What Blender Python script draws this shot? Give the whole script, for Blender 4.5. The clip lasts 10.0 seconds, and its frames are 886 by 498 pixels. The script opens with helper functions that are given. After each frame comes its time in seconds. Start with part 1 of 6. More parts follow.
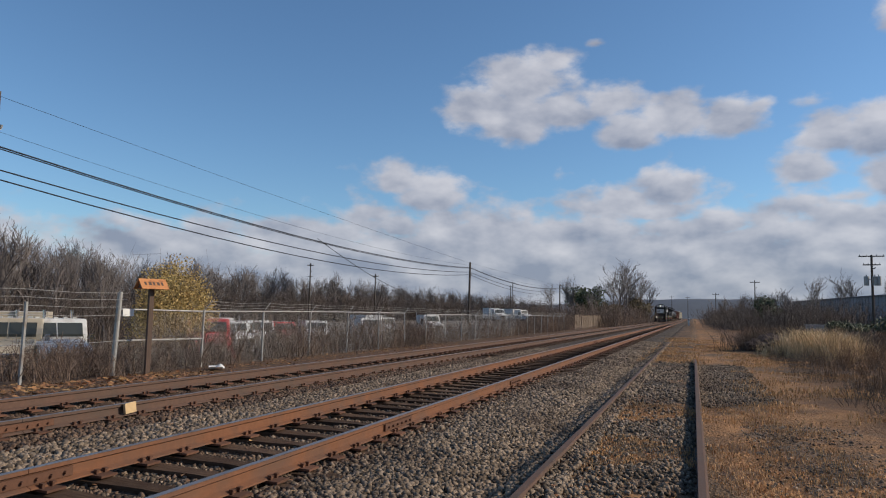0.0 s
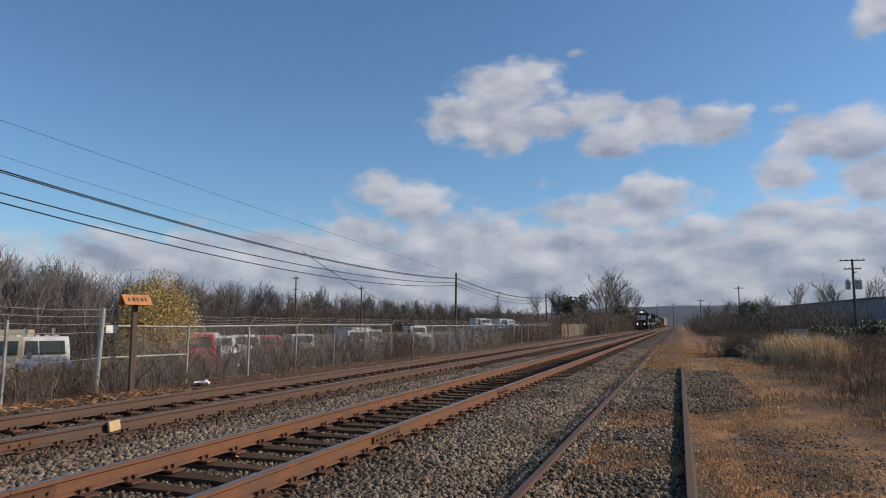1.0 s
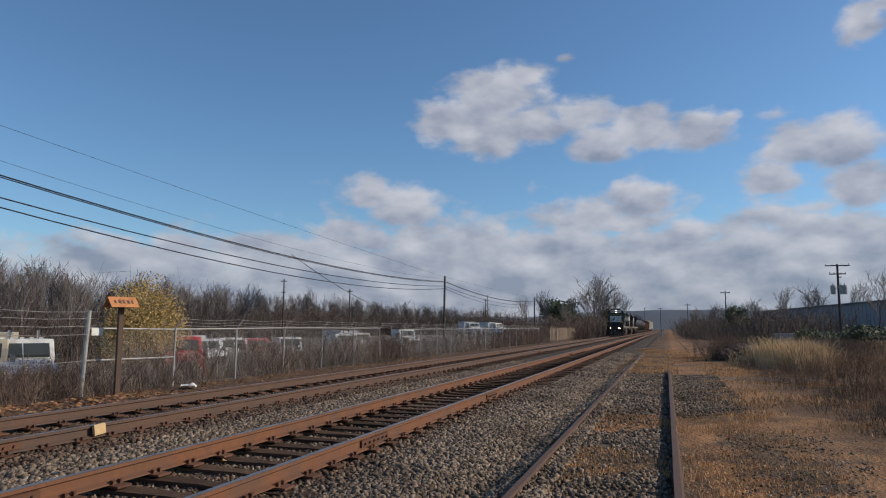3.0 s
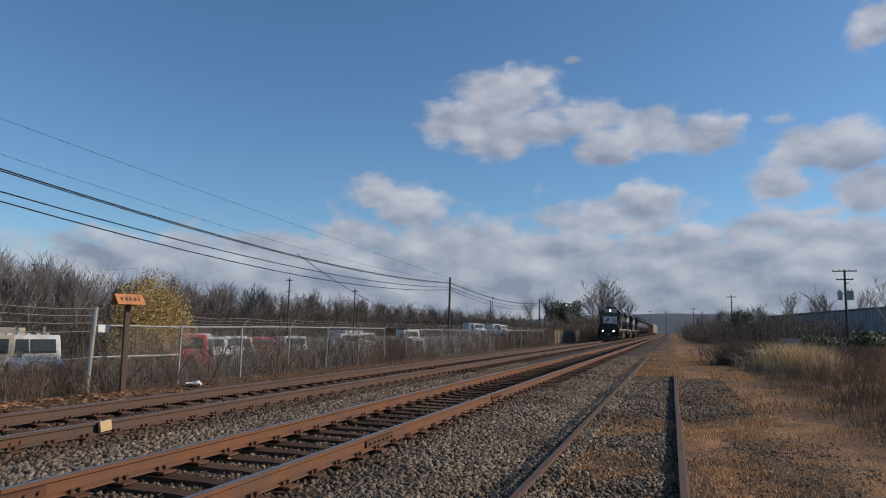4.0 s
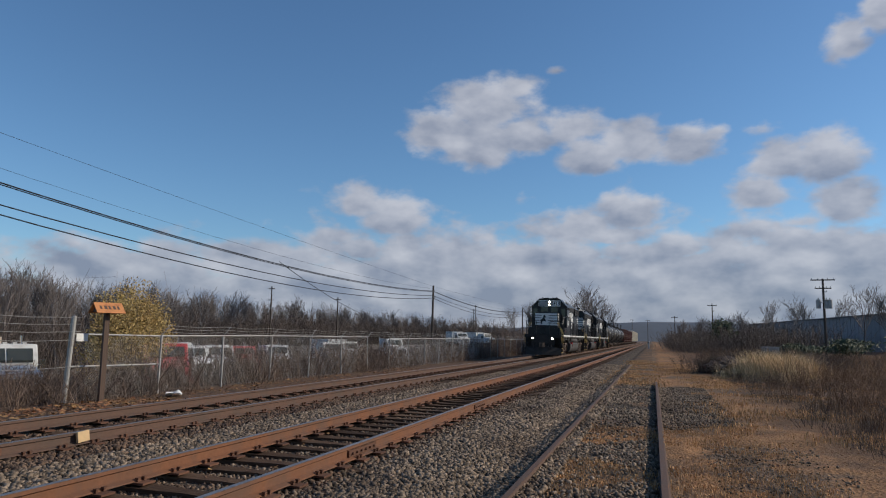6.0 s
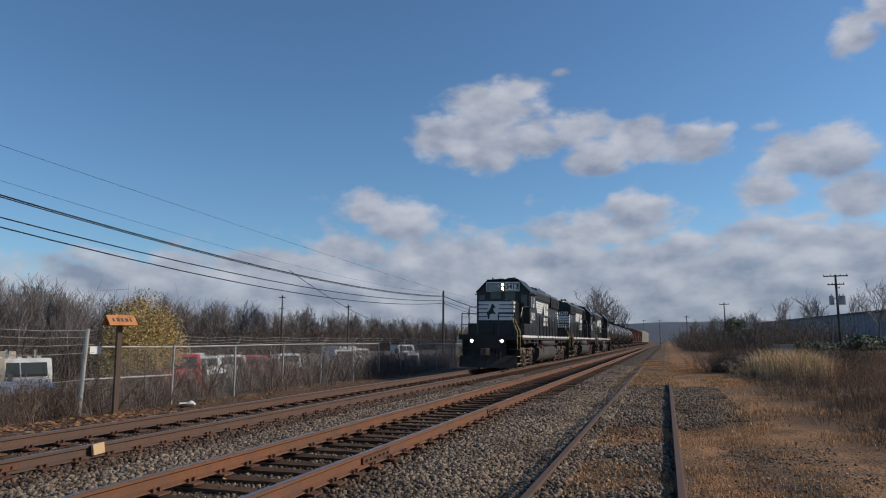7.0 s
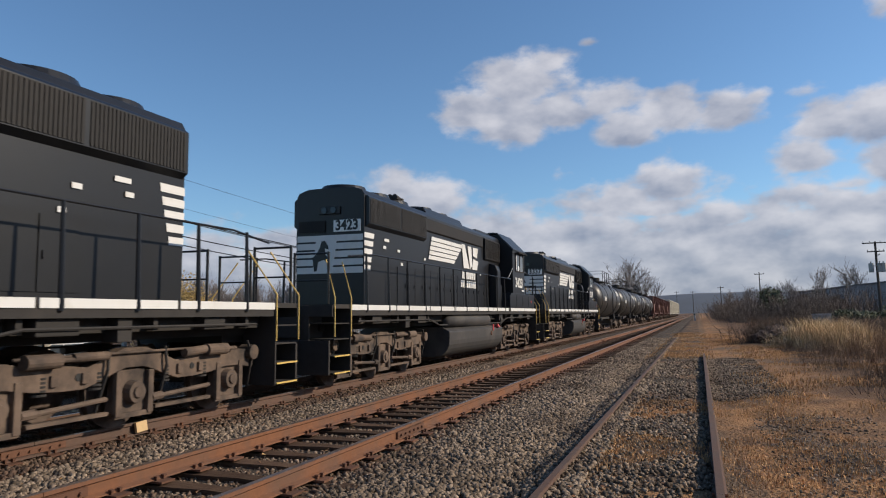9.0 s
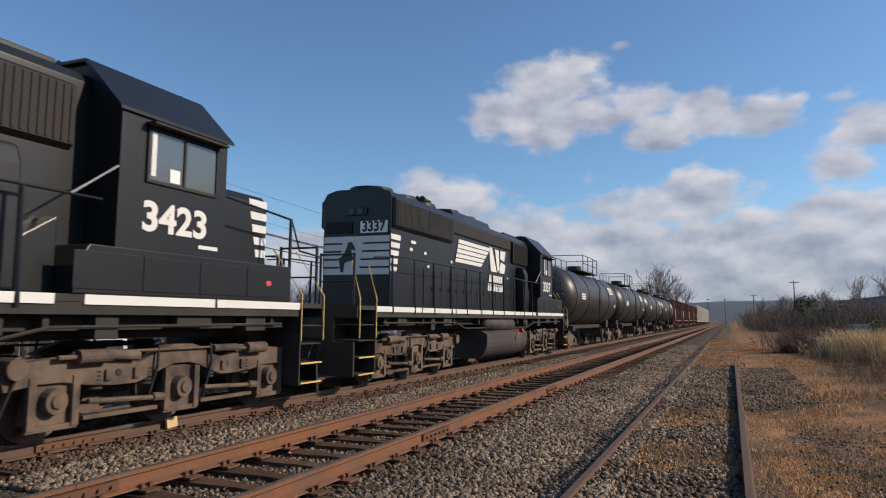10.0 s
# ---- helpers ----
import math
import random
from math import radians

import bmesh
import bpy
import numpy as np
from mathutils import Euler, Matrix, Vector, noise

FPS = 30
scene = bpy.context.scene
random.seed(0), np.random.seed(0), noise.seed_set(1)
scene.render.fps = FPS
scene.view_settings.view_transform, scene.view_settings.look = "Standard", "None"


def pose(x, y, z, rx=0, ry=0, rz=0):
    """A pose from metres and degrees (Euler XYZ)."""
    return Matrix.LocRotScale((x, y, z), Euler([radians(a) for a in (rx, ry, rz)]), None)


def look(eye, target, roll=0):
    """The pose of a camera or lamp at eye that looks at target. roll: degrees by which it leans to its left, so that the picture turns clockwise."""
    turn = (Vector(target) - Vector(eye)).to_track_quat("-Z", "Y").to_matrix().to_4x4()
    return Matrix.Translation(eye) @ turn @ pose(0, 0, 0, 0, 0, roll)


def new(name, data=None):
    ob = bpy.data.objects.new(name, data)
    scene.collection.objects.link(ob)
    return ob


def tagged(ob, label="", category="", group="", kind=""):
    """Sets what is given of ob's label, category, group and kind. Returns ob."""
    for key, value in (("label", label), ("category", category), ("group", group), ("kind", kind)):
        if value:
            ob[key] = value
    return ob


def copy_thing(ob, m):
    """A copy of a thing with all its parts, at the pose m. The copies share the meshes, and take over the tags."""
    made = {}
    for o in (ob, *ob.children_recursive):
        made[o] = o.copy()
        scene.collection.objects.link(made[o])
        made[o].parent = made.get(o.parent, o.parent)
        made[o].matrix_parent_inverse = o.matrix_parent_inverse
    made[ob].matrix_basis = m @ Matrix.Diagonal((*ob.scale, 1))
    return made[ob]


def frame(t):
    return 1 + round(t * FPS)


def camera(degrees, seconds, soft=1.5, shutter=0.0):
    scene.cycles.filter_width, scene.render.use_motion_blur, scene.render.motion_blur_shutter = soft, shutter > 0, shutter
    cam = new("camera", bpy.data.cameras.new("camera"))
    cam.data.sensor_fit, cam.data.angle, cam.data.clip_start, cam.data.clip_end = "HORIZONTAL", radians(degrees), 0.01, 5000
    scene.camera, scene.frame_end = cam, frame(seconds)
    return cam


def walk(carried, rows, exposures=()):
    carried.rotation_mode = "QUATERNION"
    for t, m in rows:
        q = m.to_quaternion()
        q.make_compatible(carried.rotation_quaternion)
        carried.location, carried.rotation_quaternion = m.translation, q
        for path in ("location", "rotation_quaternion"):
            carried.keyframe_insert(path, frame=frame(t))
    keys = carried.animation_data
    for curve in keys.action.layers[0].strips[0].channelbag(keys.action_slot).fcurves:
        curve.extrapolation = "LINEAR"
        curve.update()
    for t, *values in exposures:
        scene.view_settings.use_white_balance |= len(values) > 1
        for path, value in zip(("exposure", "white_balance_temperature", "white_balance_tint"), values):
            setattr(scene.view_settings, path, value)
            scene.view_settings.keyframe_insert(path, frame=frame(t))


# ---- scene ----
EYE = (0.0, 0.0, 1.41)
VIEW = (  # seconds, yaw, pitch, roll
    (0.0, 19.70, 5.27, -1.07),
    (0.5, 19.62, 6.61, -0.66),
    (1.0, 18.62, 6.17, -0.06),
    (1.5, 17.95, 6.79, -0.29),
    (2.0, 17.73, 6.57, -0.26),
    (2.5, 17.50, 6.42, -0.02),
    (4.0, 18.04, 6.53, -0.92),
    (4.5, 17.17, 5.99, -1.23),
    (5.0, 16.63, 7.11, -0.85),
    (5.5, 16.68, 7.13, -1.00),
    (7.0, 17.58, 7.65, 0.38),
    (7.5, 19.22, 7.26, 0.36),
    (8.0, 19.15, 6.51, 0.46),
    (8.5, 18.73, 6.56, 0.54),
    (9.0, 20.13, 5.70, 1.38),
    (9.5, 20.62, 5.63, 0.62),
    (10.0, 22.37, 5.98, 0.31),
)
LENS = 64.97
cam = camera(LENS, 10.0, soft=1.1, shutter=0.05)
walk(cam, [(t, pose(EYE[0] - (0.03 if t > 3.5 else 0.0), *EYE[1:], 90 + pitch, roll, yaw)) for t, yaw, pitch, roll in VIEW],
     [(0.0, 0.05, 6500, 10), (2.5, 0.0, 6450, 10), (4.5, -0.12, 6250, 9), (7.5, -0.12, 6250, 9), (8.5, 0.12, 6500, 10), (10.0, 0.2, 6600, 11)])

# ---- light ----
SUN_AZ, SUN_EL = radians(68), radians(27)   # azimuth clockwise from +y
world = bpy.data.worlds.new("sky")
scene.world = world
world.use_nodes = True


def build_sky():
    nt = world.node_tree
    nt.nodes.clear()
    N, L = nt.nodes.new, nt.links.new

    def math_(op, a, b=None, c=None, clamp=False):
        n = N("ShaderNodeMath")
        n.operation, n.use_clamp = op, clamp
        for i, v in enumerate((a, b, c)):
            if v is None:
                continue
            if isinstance(v, (int, float)):
                n.inputs[i].default_value = v
            else:
                L(v, n.inputs[i])
        return n.outputs[0]

    sky = N("ShaderNodeTexSky")
    sky.sky_type, sky.sun_disc = "NISHITA", False
    sky.sun_elevation, sky.sun_rotation = SUN_EL, SUN_AZ
    sky.air_density, sky.dust_density, sky.ozone_density = 1.0, 0.3, 4.0
    tc = N("ShaderNodeTexCoord")
    sep = N("ShaderNodeSeparateXYZ")
    L(tc.outputs["Generated"], sep.inputs[0])
    x, y, z = sep.outputs
    az = math_("MULTIPLY", math_("ARCTAN2", x, y), 57.29578)
    el = math_("MULTIPLY", math_("ARCSINE", z), 57.29578)

    def noise_(vec, scale, detail, rough):
        n = N("ShaderNodeTexNoise")
        n.inputs["Scale"].default_value, n.inputs["Detail"].default_value, n.inputs["Roughness"].default_value = scale, detail, rough
        if vec is not None:
            L(vec, n.inputs["Vector"])
        return n

    comb = N("ShaderNodeCombineXYZ")
    L(az, comb.inputs[0])
    L(math_("MULTIPLY", el, 1.7), comb.inputs[1])
    big = noise_(comb.outputs[0], 0.16, 3, 0.5)
    fine = noise_(comb.outputs[0], 0.42, 6, 0.55)
    # each cumulus: azimuth, elevation, half width, half height (degrees), weight
    total = sum_w = sum_v = None
    for ca, ce, ra, re, wt in CLOUDS:
        u = math_("MULTIPLY", math_("SUBTRACT", az, ca), 0.90 / ra)
        v = math_("SUBTRACT", el, ce)
        low = math_("MULTIPLY", math_("LESS_THAN", v, 0.0), 0.5)          # flatter base
        v = math_("MULTIPLY", math_("MULTIPLY", v, 0.82 / re), math_("ADD", 1.0, low))
        d = math_("SQRT", math_("ADD", math_("MULTIPLY", u, u), math_("MULTIPLY", v, v)))
        b = math_("MULTIPLY", math_("SUBTRACT", 1.25, d), wt)
        total = b if total is None else math_("SMOOTH_MAX", total, b, 0.25)
        w = math_("POWER", math_("MAXIMUM", b, 0.0), 2.0)
        wv = math_("MULTIPLY", w, v)
        sum_w = w if sum_w is None else math_("ADD", sum_w, w)
        sum_v = wv if sum_v is None else math_("ADD", sum_v, wv)
    # low bank of cumulus towards the horizon
    bank = math_("MULTIPLY_ADD", math_("ABSOLUTE", math_("SUBTRACT", el, 2.5)), -0.185, 1.50)
    bank = math_("ADD", bank, math_("MULTIPLY", math_("SUBTRACT", big.outputs[0], 0.5), 1.5))
    bank = math_("ADD", bank, math_("MULTIPLY", math_("MINIMUM", math_("ADD", az, 22.0), 0.0), 0.022))
    total = math_("MAXIMUM", total, bank)
    wob = math_("ADD", math_("MULTIPLY", math_("SUBTRACT", fine.outputs[0], 0.5), 1.15),
                math_("MULTIPLY", math_("SUBTRACT", big.outputs[0], 0.5), 0.5))
    dens = math_("ADD", total, wob)
    cover = N("ShaderNodeMapRange")
    cover.interpolation_type = "SMOOTHSTEP"
    L(dens, cover.inputs[0])
    cover.inputs[1].default_value, cover.inputs[2].default_value = 0.06, 0.60
    # lit crowns, grey bases: the same density sampled a little towards the sun
    shift = N("ShaderNodeVectorMath")
    shift.operation = "ADD"
    L(comb.outputs[0], shift.inputs[0])
    shift.inputs[1].default_value = (0.8, 1.7, 0)
    body = noise_(comb.outputs[0], 0.20, 4, 0.5)
    lit = noise_(shift.outputs[0], 0.20, 4, 0.5)
    relief = math_("ADD", math_("SUBTRACT", body.outputs[0], lit.outputs[0]), math_("MULTIPLY", math_("SUBTRACT", fine.outputs[0], 0.5), 0.16))
    rise = math_("DIVIDE", sum_v, math_("ADD", sum_w, 0.15))            # height within the cloud
    tone = N("ShaderNodeMapRange")
    L(math_("ADD", math_("ADD", math_("MULTIPLY", relief, 1.6), math_("MULTIPLY", dens, -0.10)), math_("SUBTRACT", math_("MULTIPLY", rise, 0.32), math_("MULTIPLY", math_("SUBTRACT", 1.0, math_("MULTIPLY", el, 1 / 7.5), clamp=True), 0.22))), tone.inputs[0])
    tone.inputs[1].default_value, tone.inputs[2].default_value = -0.5, 0.28
    ramp = N("ShaderNodeMixRGB")
    L(tone.outputs[0], ramp.inputs[0])
    ramp.inputs[1].default_value = (0.25, 0.285, 0.375, 1)
    ramp.inputs[2].default_value = (0.58, 0.585, 0.635, 1)
    # haze close to the horizon
    sk = N("ShaderNodeMixRGB")
    sk.blend_type = "MULTIPLY"
    sk.inputs[0].default_value = 1.0
    L(sky.outputs[0], sk.inputs[1])
    sk.inputs[2].default_value = (SKY * 0.80, SKY * 0.92, SKY * 0.97, 1)
    mix = N("ShaderNodeMixRGB")
    L(math_("MULTIPLY", cover.outputs[0], 0.93), mix.inputs[0])
    L(sk.outputs[0], mix.inputs[1])
    L(ramp.outputs[0], mix.inputs[2])
    bg = N("ShaderNodeBackground")
    L(mix.outputs[0], bg.inputs[0])
    bg.inputs[1].default_value = 1.0
    out = N("ShaderNodeOutputWorld")
    L(bg.outputs[0], out.inputs[0])


SKY = 0.126
CLOUDS = (
    (-13.2, 18.6, 3.9, 2.0, 0.95),
    (-11.0, 20.1, 2.3, 1.1, 0.8),
    (-17.6, 16.5, 2.8, 2.0, 0.85),
    (-13.9, 15.7, 3.3, 2.3, 1),
    (-10.3, 16.2, 3.0, 1.7, 0.95),
    (-6.1, 16.9, 2.7, 1.4, 0.9),
    (-7.4, 21.5, 0.8, 0.4, 0.45),
    (-4.8, 14.4, 2.5, 1.6, 0.9),
    (-1.2, 15.4, 2.8, 1.8, 1),
    (2.9, 14.9, 2.5, 1.6, 0.95),
    (5.0, 16.0, 1.2, 0.5, 0.5),
    (-24.0, 10.7, 2.0, 1.6, 0.85),
    (-20.8, 9.6, 3.1, 1.9, 0.9),
    (-23.4, 6.9, 2.1, 1.2, 0.9),
    (-27.3, 6.0, 2.5, 1.1, 0.7),
    (-1.8, 10.0, 2.5, 1.8, 1),
    (-5.0, 9.0, 2.4, 1.4, 0.9),
    (-2.6, 8.2, 3.4, 0.9, 0.85),
    (7.8, 11.1, 2.0, 1.5, 0.85),
    (9.6, 13.2, 2.2, 1.5, 0.95),
    (12.8, 13.0, 2.4, 2.1, 1),
    (13.8, 9.9, 2.2, 2.0, 0.95),
    (10.7, 8.8, 1.8, 0.6, 0.6),
    (14.4, 21.1, 1.5, 1.6, 0.8),
    (16.8, 22.5, 1.6, 1.8, 0.9),
    (8.6, 15.9, 1.5, 0.6, 0.35),
    (-10.5, 6.9, 3.0, 1.2, 0.8),
    (1.8, 7.1, 3.0, 1.3, 0.85),
    (6.4, 6.4, 2.3, 1.3, 0.85),
    (11.1, 5.5, 2.3, 1.0, 0.8),
    (30.0, 14.0, 10.0, 4.0, 0.9),
    (60.0, 24.0, 12.0, 4.5, 0.8),
    (-85.0, 22.0, 12.0, 4.0, 0.8),
    (-130.0, 18.0, 16.0, 5.0, 0.8),
    (150.0, 20.0, 18.0, 5.0, 0.8),
    (110.0, 15.0, 14.0, 4.0, 0.8),
)
build_sky()
sun = new("sun", bpy.data.lights.new("sun", "SUN"))
sun.data.energy, sun.data.angle, sun.data.color = 3.9, radians(0.6), (1.0, 0.87, 0.70)
sun.matrix_world = look((math.sin(SUN_AZ) * math.cos(SUN_EL) * 80, math.cos(SUN_AZ) * math.cos(SUN_EL) * 80, math.sin(SUN_EL) * 80), (0, 0, 0))

# ---- materials ----
def shader(name, base, rough=0.8, metal=0.0, spread=0.25, scale=6.0, bump=0.15, second=None, second_at=0.55, second_scale=1.2, per_object=0.0, per_island=0.0, spec=0.4, stretch=(1, 1, 1), soft=0.12):
    """Colour with fine grain, larger patches of a second colour, and relief, in metres."""
    m = bpy.data.materials.new(name)
    m.use_nodes = True
    nt = m.node_tree
    N, L = nt.nodes.new, nt.links.new
    p = nt.nodes["Principled BSDF"]
    p.inputs["Roughness"].default_value, p.inputs["Metallic"].default_value = rough, metal
    p.inputs["Specular IOR Level"].default_value = spec
    tc = N("ShaderNodeTexCoord")
    mp = N("ShaderNodeMapping")
    mp.inputs["Scale"].default_value = stretch
    L(tc.outputs["Object"], mp.inputs[0])
    n1 = N("ShaderNodeTexNoise")
    n1.inputs["Scale"].default_value, n1.inputs["Detail"].default_value, n1.inputs["Roughness"].default_value = scale, 5, 0.65
    L(mp.outputs[0], n1.inputs["Vector"])
    lo, hi = [c * (1 - spread) for c in base], [min(1, c * (1 + spread)) for c in base]
    mix = N("ShaderNodeMixRGB")
    L(n1.outputs[0], mix.inputs[0])
    mix.inputs[1].default_value, mix.inputs[2].default_value = (*lo, 1), (*hi, 1)
    col = mix.outputs[0]
    if second:
        n2 = N("ShaderNodeTexNoise")
        n2.inputs["Scale"].default_value, n2.inputs["Detail"].default_value = second_scale, 6
        n2.inputs["Roughness"].default_value = 0.6
        L(mp.outputs[0], n2.inputs["Vector"])
        mr = N("ShaderNodeMapRange")
        mr.inputs[1].default_value, mr.inputs[2].default_value = second_at - soft, second_at + soft
        L(n2.outputs[0], mr.inputs[0])
        mx = N("ShaderNodeMixRGB")
        L(mr.outputs[0], mx.inputs[0])
        L(col, mx.inputs[1])
        mx.inputs[2].default_value = (*second, 1)
        col = mx.outputs[0]
    for amount, node, socket in ((per_object, "ShaderNodeObjectInfo", "Random"), (per_island, "ShaderNodeNewGeometry", "Random Per Island")):
        if amount:
            src = N(node)
            mr = N("ShaderNodeMapRange")
            mr.inputs[3].default_value, mr.inputs[4].default_value = 1 - amount, 1 + amount
            L(src.outputs[socket], mr.inputs[0])
            hsv = N("ShaderNodeHueSaturation")
            L(mr.outputs[0], hsv.inputs["Value"])
            L(col, hsv.inputs["Color"])
            col = hsv.outputs[0]
    L(col, p.inputs["Base Color"])
    if bump:
        b = N("ShaderNodeBump")
        b.inputs["Strength"].default_value, b.inputs["Distance"].default_value = bump, 0.02
        L(n1.outputs[0], b.inputs["Height"])
        L(b.outputs[0], p.inputs["Normal"])
    return m


def plain_emit(name, colour, strength):
    m = bpy.data.materials.new(name)
    m.use_nodes = True
    p = m.node_tree.nodes["Principled BSDF"]
    p.inputs["Base Color"].default_value = (*colour, 1)
    p.inputs["Emission Color"].default_value, p.inputs["Emission Strength"].default_value = (*colour, 1), strength
    return m


RUST = shader("rail_rust", (0.175, 0.073, 0.034), 0.85, 0.0, 0.3, 14, 0.2, (0.12, 0.065, 0.042), 0.56, 1.6)
RUST_DARK = shader("rail_rust_dark", (0.115, 0.064, 0.044), 0.85, 0.0, 0.3, 14, 0.2, (0.09, 0.06, 0.045), 0.55, 1.5)
RAILTOP = shader("rail_top", (0.30, 0.24, 0.21), 0.34, 0.7, 0.25, 8, 0.05, (0.2, 0.13, 0.09), 0.55, 2.0)
TIE = shader("tie_wood", (0.072, 0.043, 0.028), 0.95, 0, 0.5, 5, 0.5, (0.125, 0.08, 0.05), 0.57, 3.0, per_object=0.4, stretch=(1, 12, 6), spec=0.12)
PLATE = shader("tie_plate", (0.12, 0.054, 0.030), 0.85, 0.0, 0.35, 20, 0.2, per_object=0.25)
STONE = shader("ballast_stone", (0.212, 0.160, 0.115), 0.92, 0, 0.3, 30, 0.3, (0.10, 0.072, 0.053), 0.58, 0.5, per_island=0.65, spec=0.15)
STONE_RUST = shader("rusty_ballast_stone", (0.135, 0.088, 0.058), 0.92, 0, 0.3, 30, 0.3, (0.085, 0.05, 0.033), 0.52, 0.6, per_island=0.6)
BLACK = shader("black_paint", (0.012, 0.013, 0.0155), 0.36, 0, 0.3, 3, 0.03, (0.015, 0.0145, 0.014), 0.60, 0.9, spec=0.35, soft=0.2)
BLACK_ROUGH = shader("black_underframe", (0.026, 0.023, 0.021), 0.8, 0, 0.4, 4, 0.1, (0.040, 0.033, 0.028), 0.6, 1.1)
GRILLE = shader("radiator_grille", (0.007, 0.006, 0.0058), 0.7, 0.0, 0.4, 6, 0.1, (0.014, 0.010, 0.008), 0.55, 1.0)
TRUCKM = shader("truck_dust", (0.135, 0.094, 0.068), 0.88, 0, 0.4, 5, 0.25, (0.040, 0.031, 0.026), 0.55, 2.0)
TANKM = shader("fuel_tank_dust", (0.040, 0.036, 0.034), 0.7, 0, 0.35, 4, 0.06, (0.085, 0.072, 0.062), 0.6, 0.8)
WHITE = shader("white_paint", (0.66, 0.65, 0.62), 0.5, 0, 0.06, 5, 0.02, (0.55, 0.52, 0.46), 0.66, 2.0)
YELLOW = shader("yellow_paint", (0.62, 0.42, 0.12), 0.55, 0, 0.15, 9, 0.02, (0.4, 0.26, 0.06), 0.65, 5.0)
REDLABEL = shader("red_paint", (0.55, 0.06, 0.06), 0.6, 0, 0.15, 9, 0.02)
STEEL = shader("wheel_steel", (0.16, 0.12, 0.10), 0.55, 0.6, 0.3, 9, 0.05, (0.07, 0.05, 0.04), 0.55, 4)
LAMP = plain_emit("headlight_glow", (1.0, 0.80, 0.52), 30.0)
LAMP2 = plain_emit("ditch_light_glow", (1.0, 0.80, 0.52), 20.0)
BOARD = shader("number_board", (0.82, 0.82, 0.78), 0.4, 0, 0.05, 5, 0.0)
BOARD_DIM = shader("dim_number_board", (0.30, 0.30, 0.29), 0.4, 0, 0.1, 5, 0.0)
INK = shader("number_ink", (0.02, 0.02, 0.02), 0.5, 0, 0.1, 5, 0.0)


# ---- mesh helpers ----
def add_box(bm, x0, x1, y0, y1, z0, z1, m=None):
    co = [(x, y, z) for z in (z0, z1) for y in (y0, y1) for x in (x0, x1)]
    vs = [bm.verts.new(m @ Vector(c) if m else c) for c in co]
    for f in ((0, 2, 3, 1), (4, 5, 7, 6), (0, 1, 5, 4), (2, 6, 7, 3), (0, 4, 6, 2), (1, 3, 7, 5)):
        bm.faces.new([vs[i] for i in f])
    return vs


def add_tube(bm, p0, p1, r0, r1=None, n=6, caps=True):
    p0, p1 = Vector(p0), Vector(p1)
    r1 = r0 if r1 is None else r1
    d = (p1 - p0).normalized()
    a = d.orthogonal().normalized()
    b = d.cross(a)
    rings = []
    for p, r in ((p0, r0), (p1, r1)):
        rings.append([bm.verts.new(p + (a * math.cos(2 * math.pi * i / n) + b * math.sin(2 * math.pi * i / n)) * r) for i in range(n)])
    for i in range(n):
        bm.faces.new((rings[0][i], rings[0][(i + 1) % n], rings[1][(i + 1) % n], rings[1][i]))
    if caps:
        bm.faces.new(rings[0][::-1])
        bm.faces.new(rings[1])


def add_path(bm, pts, r, n=6):
    """One continuous tube through the points."""
    pts = [Vector(p) for p in pts]
    rings = []
    for i, p in enumerate(pts):
        d = (pts[min(i + 1, len(pts) - 1)] - pts[max(i - 1, 0)]).normalized()
        a = d.cross(Vector((0, 0, 1)) if abs(d.z) < 0.9 else Vector((1, 0, 0))).normalized()
        b = d.cross(a)
        rings.append([bm.verts.new(p + (a * math.cos(2 * math.pi * k / n) + b * math.sin(2 * math.pi * k / n)) * r) for k in range(n)])
    for g, h in zip(rings, rings[1:]):
        for k in range(n):
            bm.faces.new((g[k], g[(k + 1) % n], h[(k + 1) % n], h[k]))
    bm.faces.new(rings[0][::-1])
    bm.faces.new(rings[-1])


def add_prism(bm, pts, lo, hi, axis="y"):
    """A closed outline swept from lo to hi along an axis; outline in the other two axes, in x-y-z order."""
    def at(u, v, w):
        return {"x": (w, u, v), "y": (u, w, v), "z": (u, v, w)}[axis]
    a = [bm.verts.new(at(u, v, lo)) for u, v in pts]
    b = [bm.verts.new(at(u, v, hi)) for u, v in pts]
    n = len(pts)
    for i in range(n):
        bm.faces.new((a[i], a[(i + 1) % n], b[(i + 1) % n], b[i]))
    bm.faces.new(a[::-1])
    bm.faces.new(b)


def finish(bm, bevel=0.0, smooth=False):
    bmesh.ops.recalc_face_normals(bm, faces=bm.faces)
    if bevel:
        bmesh.ops.bevel(bm, geom=[e for e in bm.edges if e.calc_face_angle(0) > 0.5], offset=bevel, segments=2, profile=0.6, affect="EDGES", clamp_overlap=True)
    if smooth:
        for f in bm.faces:
            f.smooth = True


def part(name, bm, material, parent, label="", bevel=0.0, smooth=False):
    finish(bm, bevel, smooth)
    me = bpy.data.meshes.new(name)
    bm.to_mesh(me)
    bm.free()
    me.materials.append(material)
    ob = new(name, me)
    if parent:
        ob.parent = parent
    if label:
        ob["label"] = label
    return ob


def again(ob, m=None, name=None):
    """Another object on the same mesh under the same parent."""
    c = ob.copy()
    scene.collection.objects.link(c)
    if m is not None:
        c.matrix_basis = m
    return c


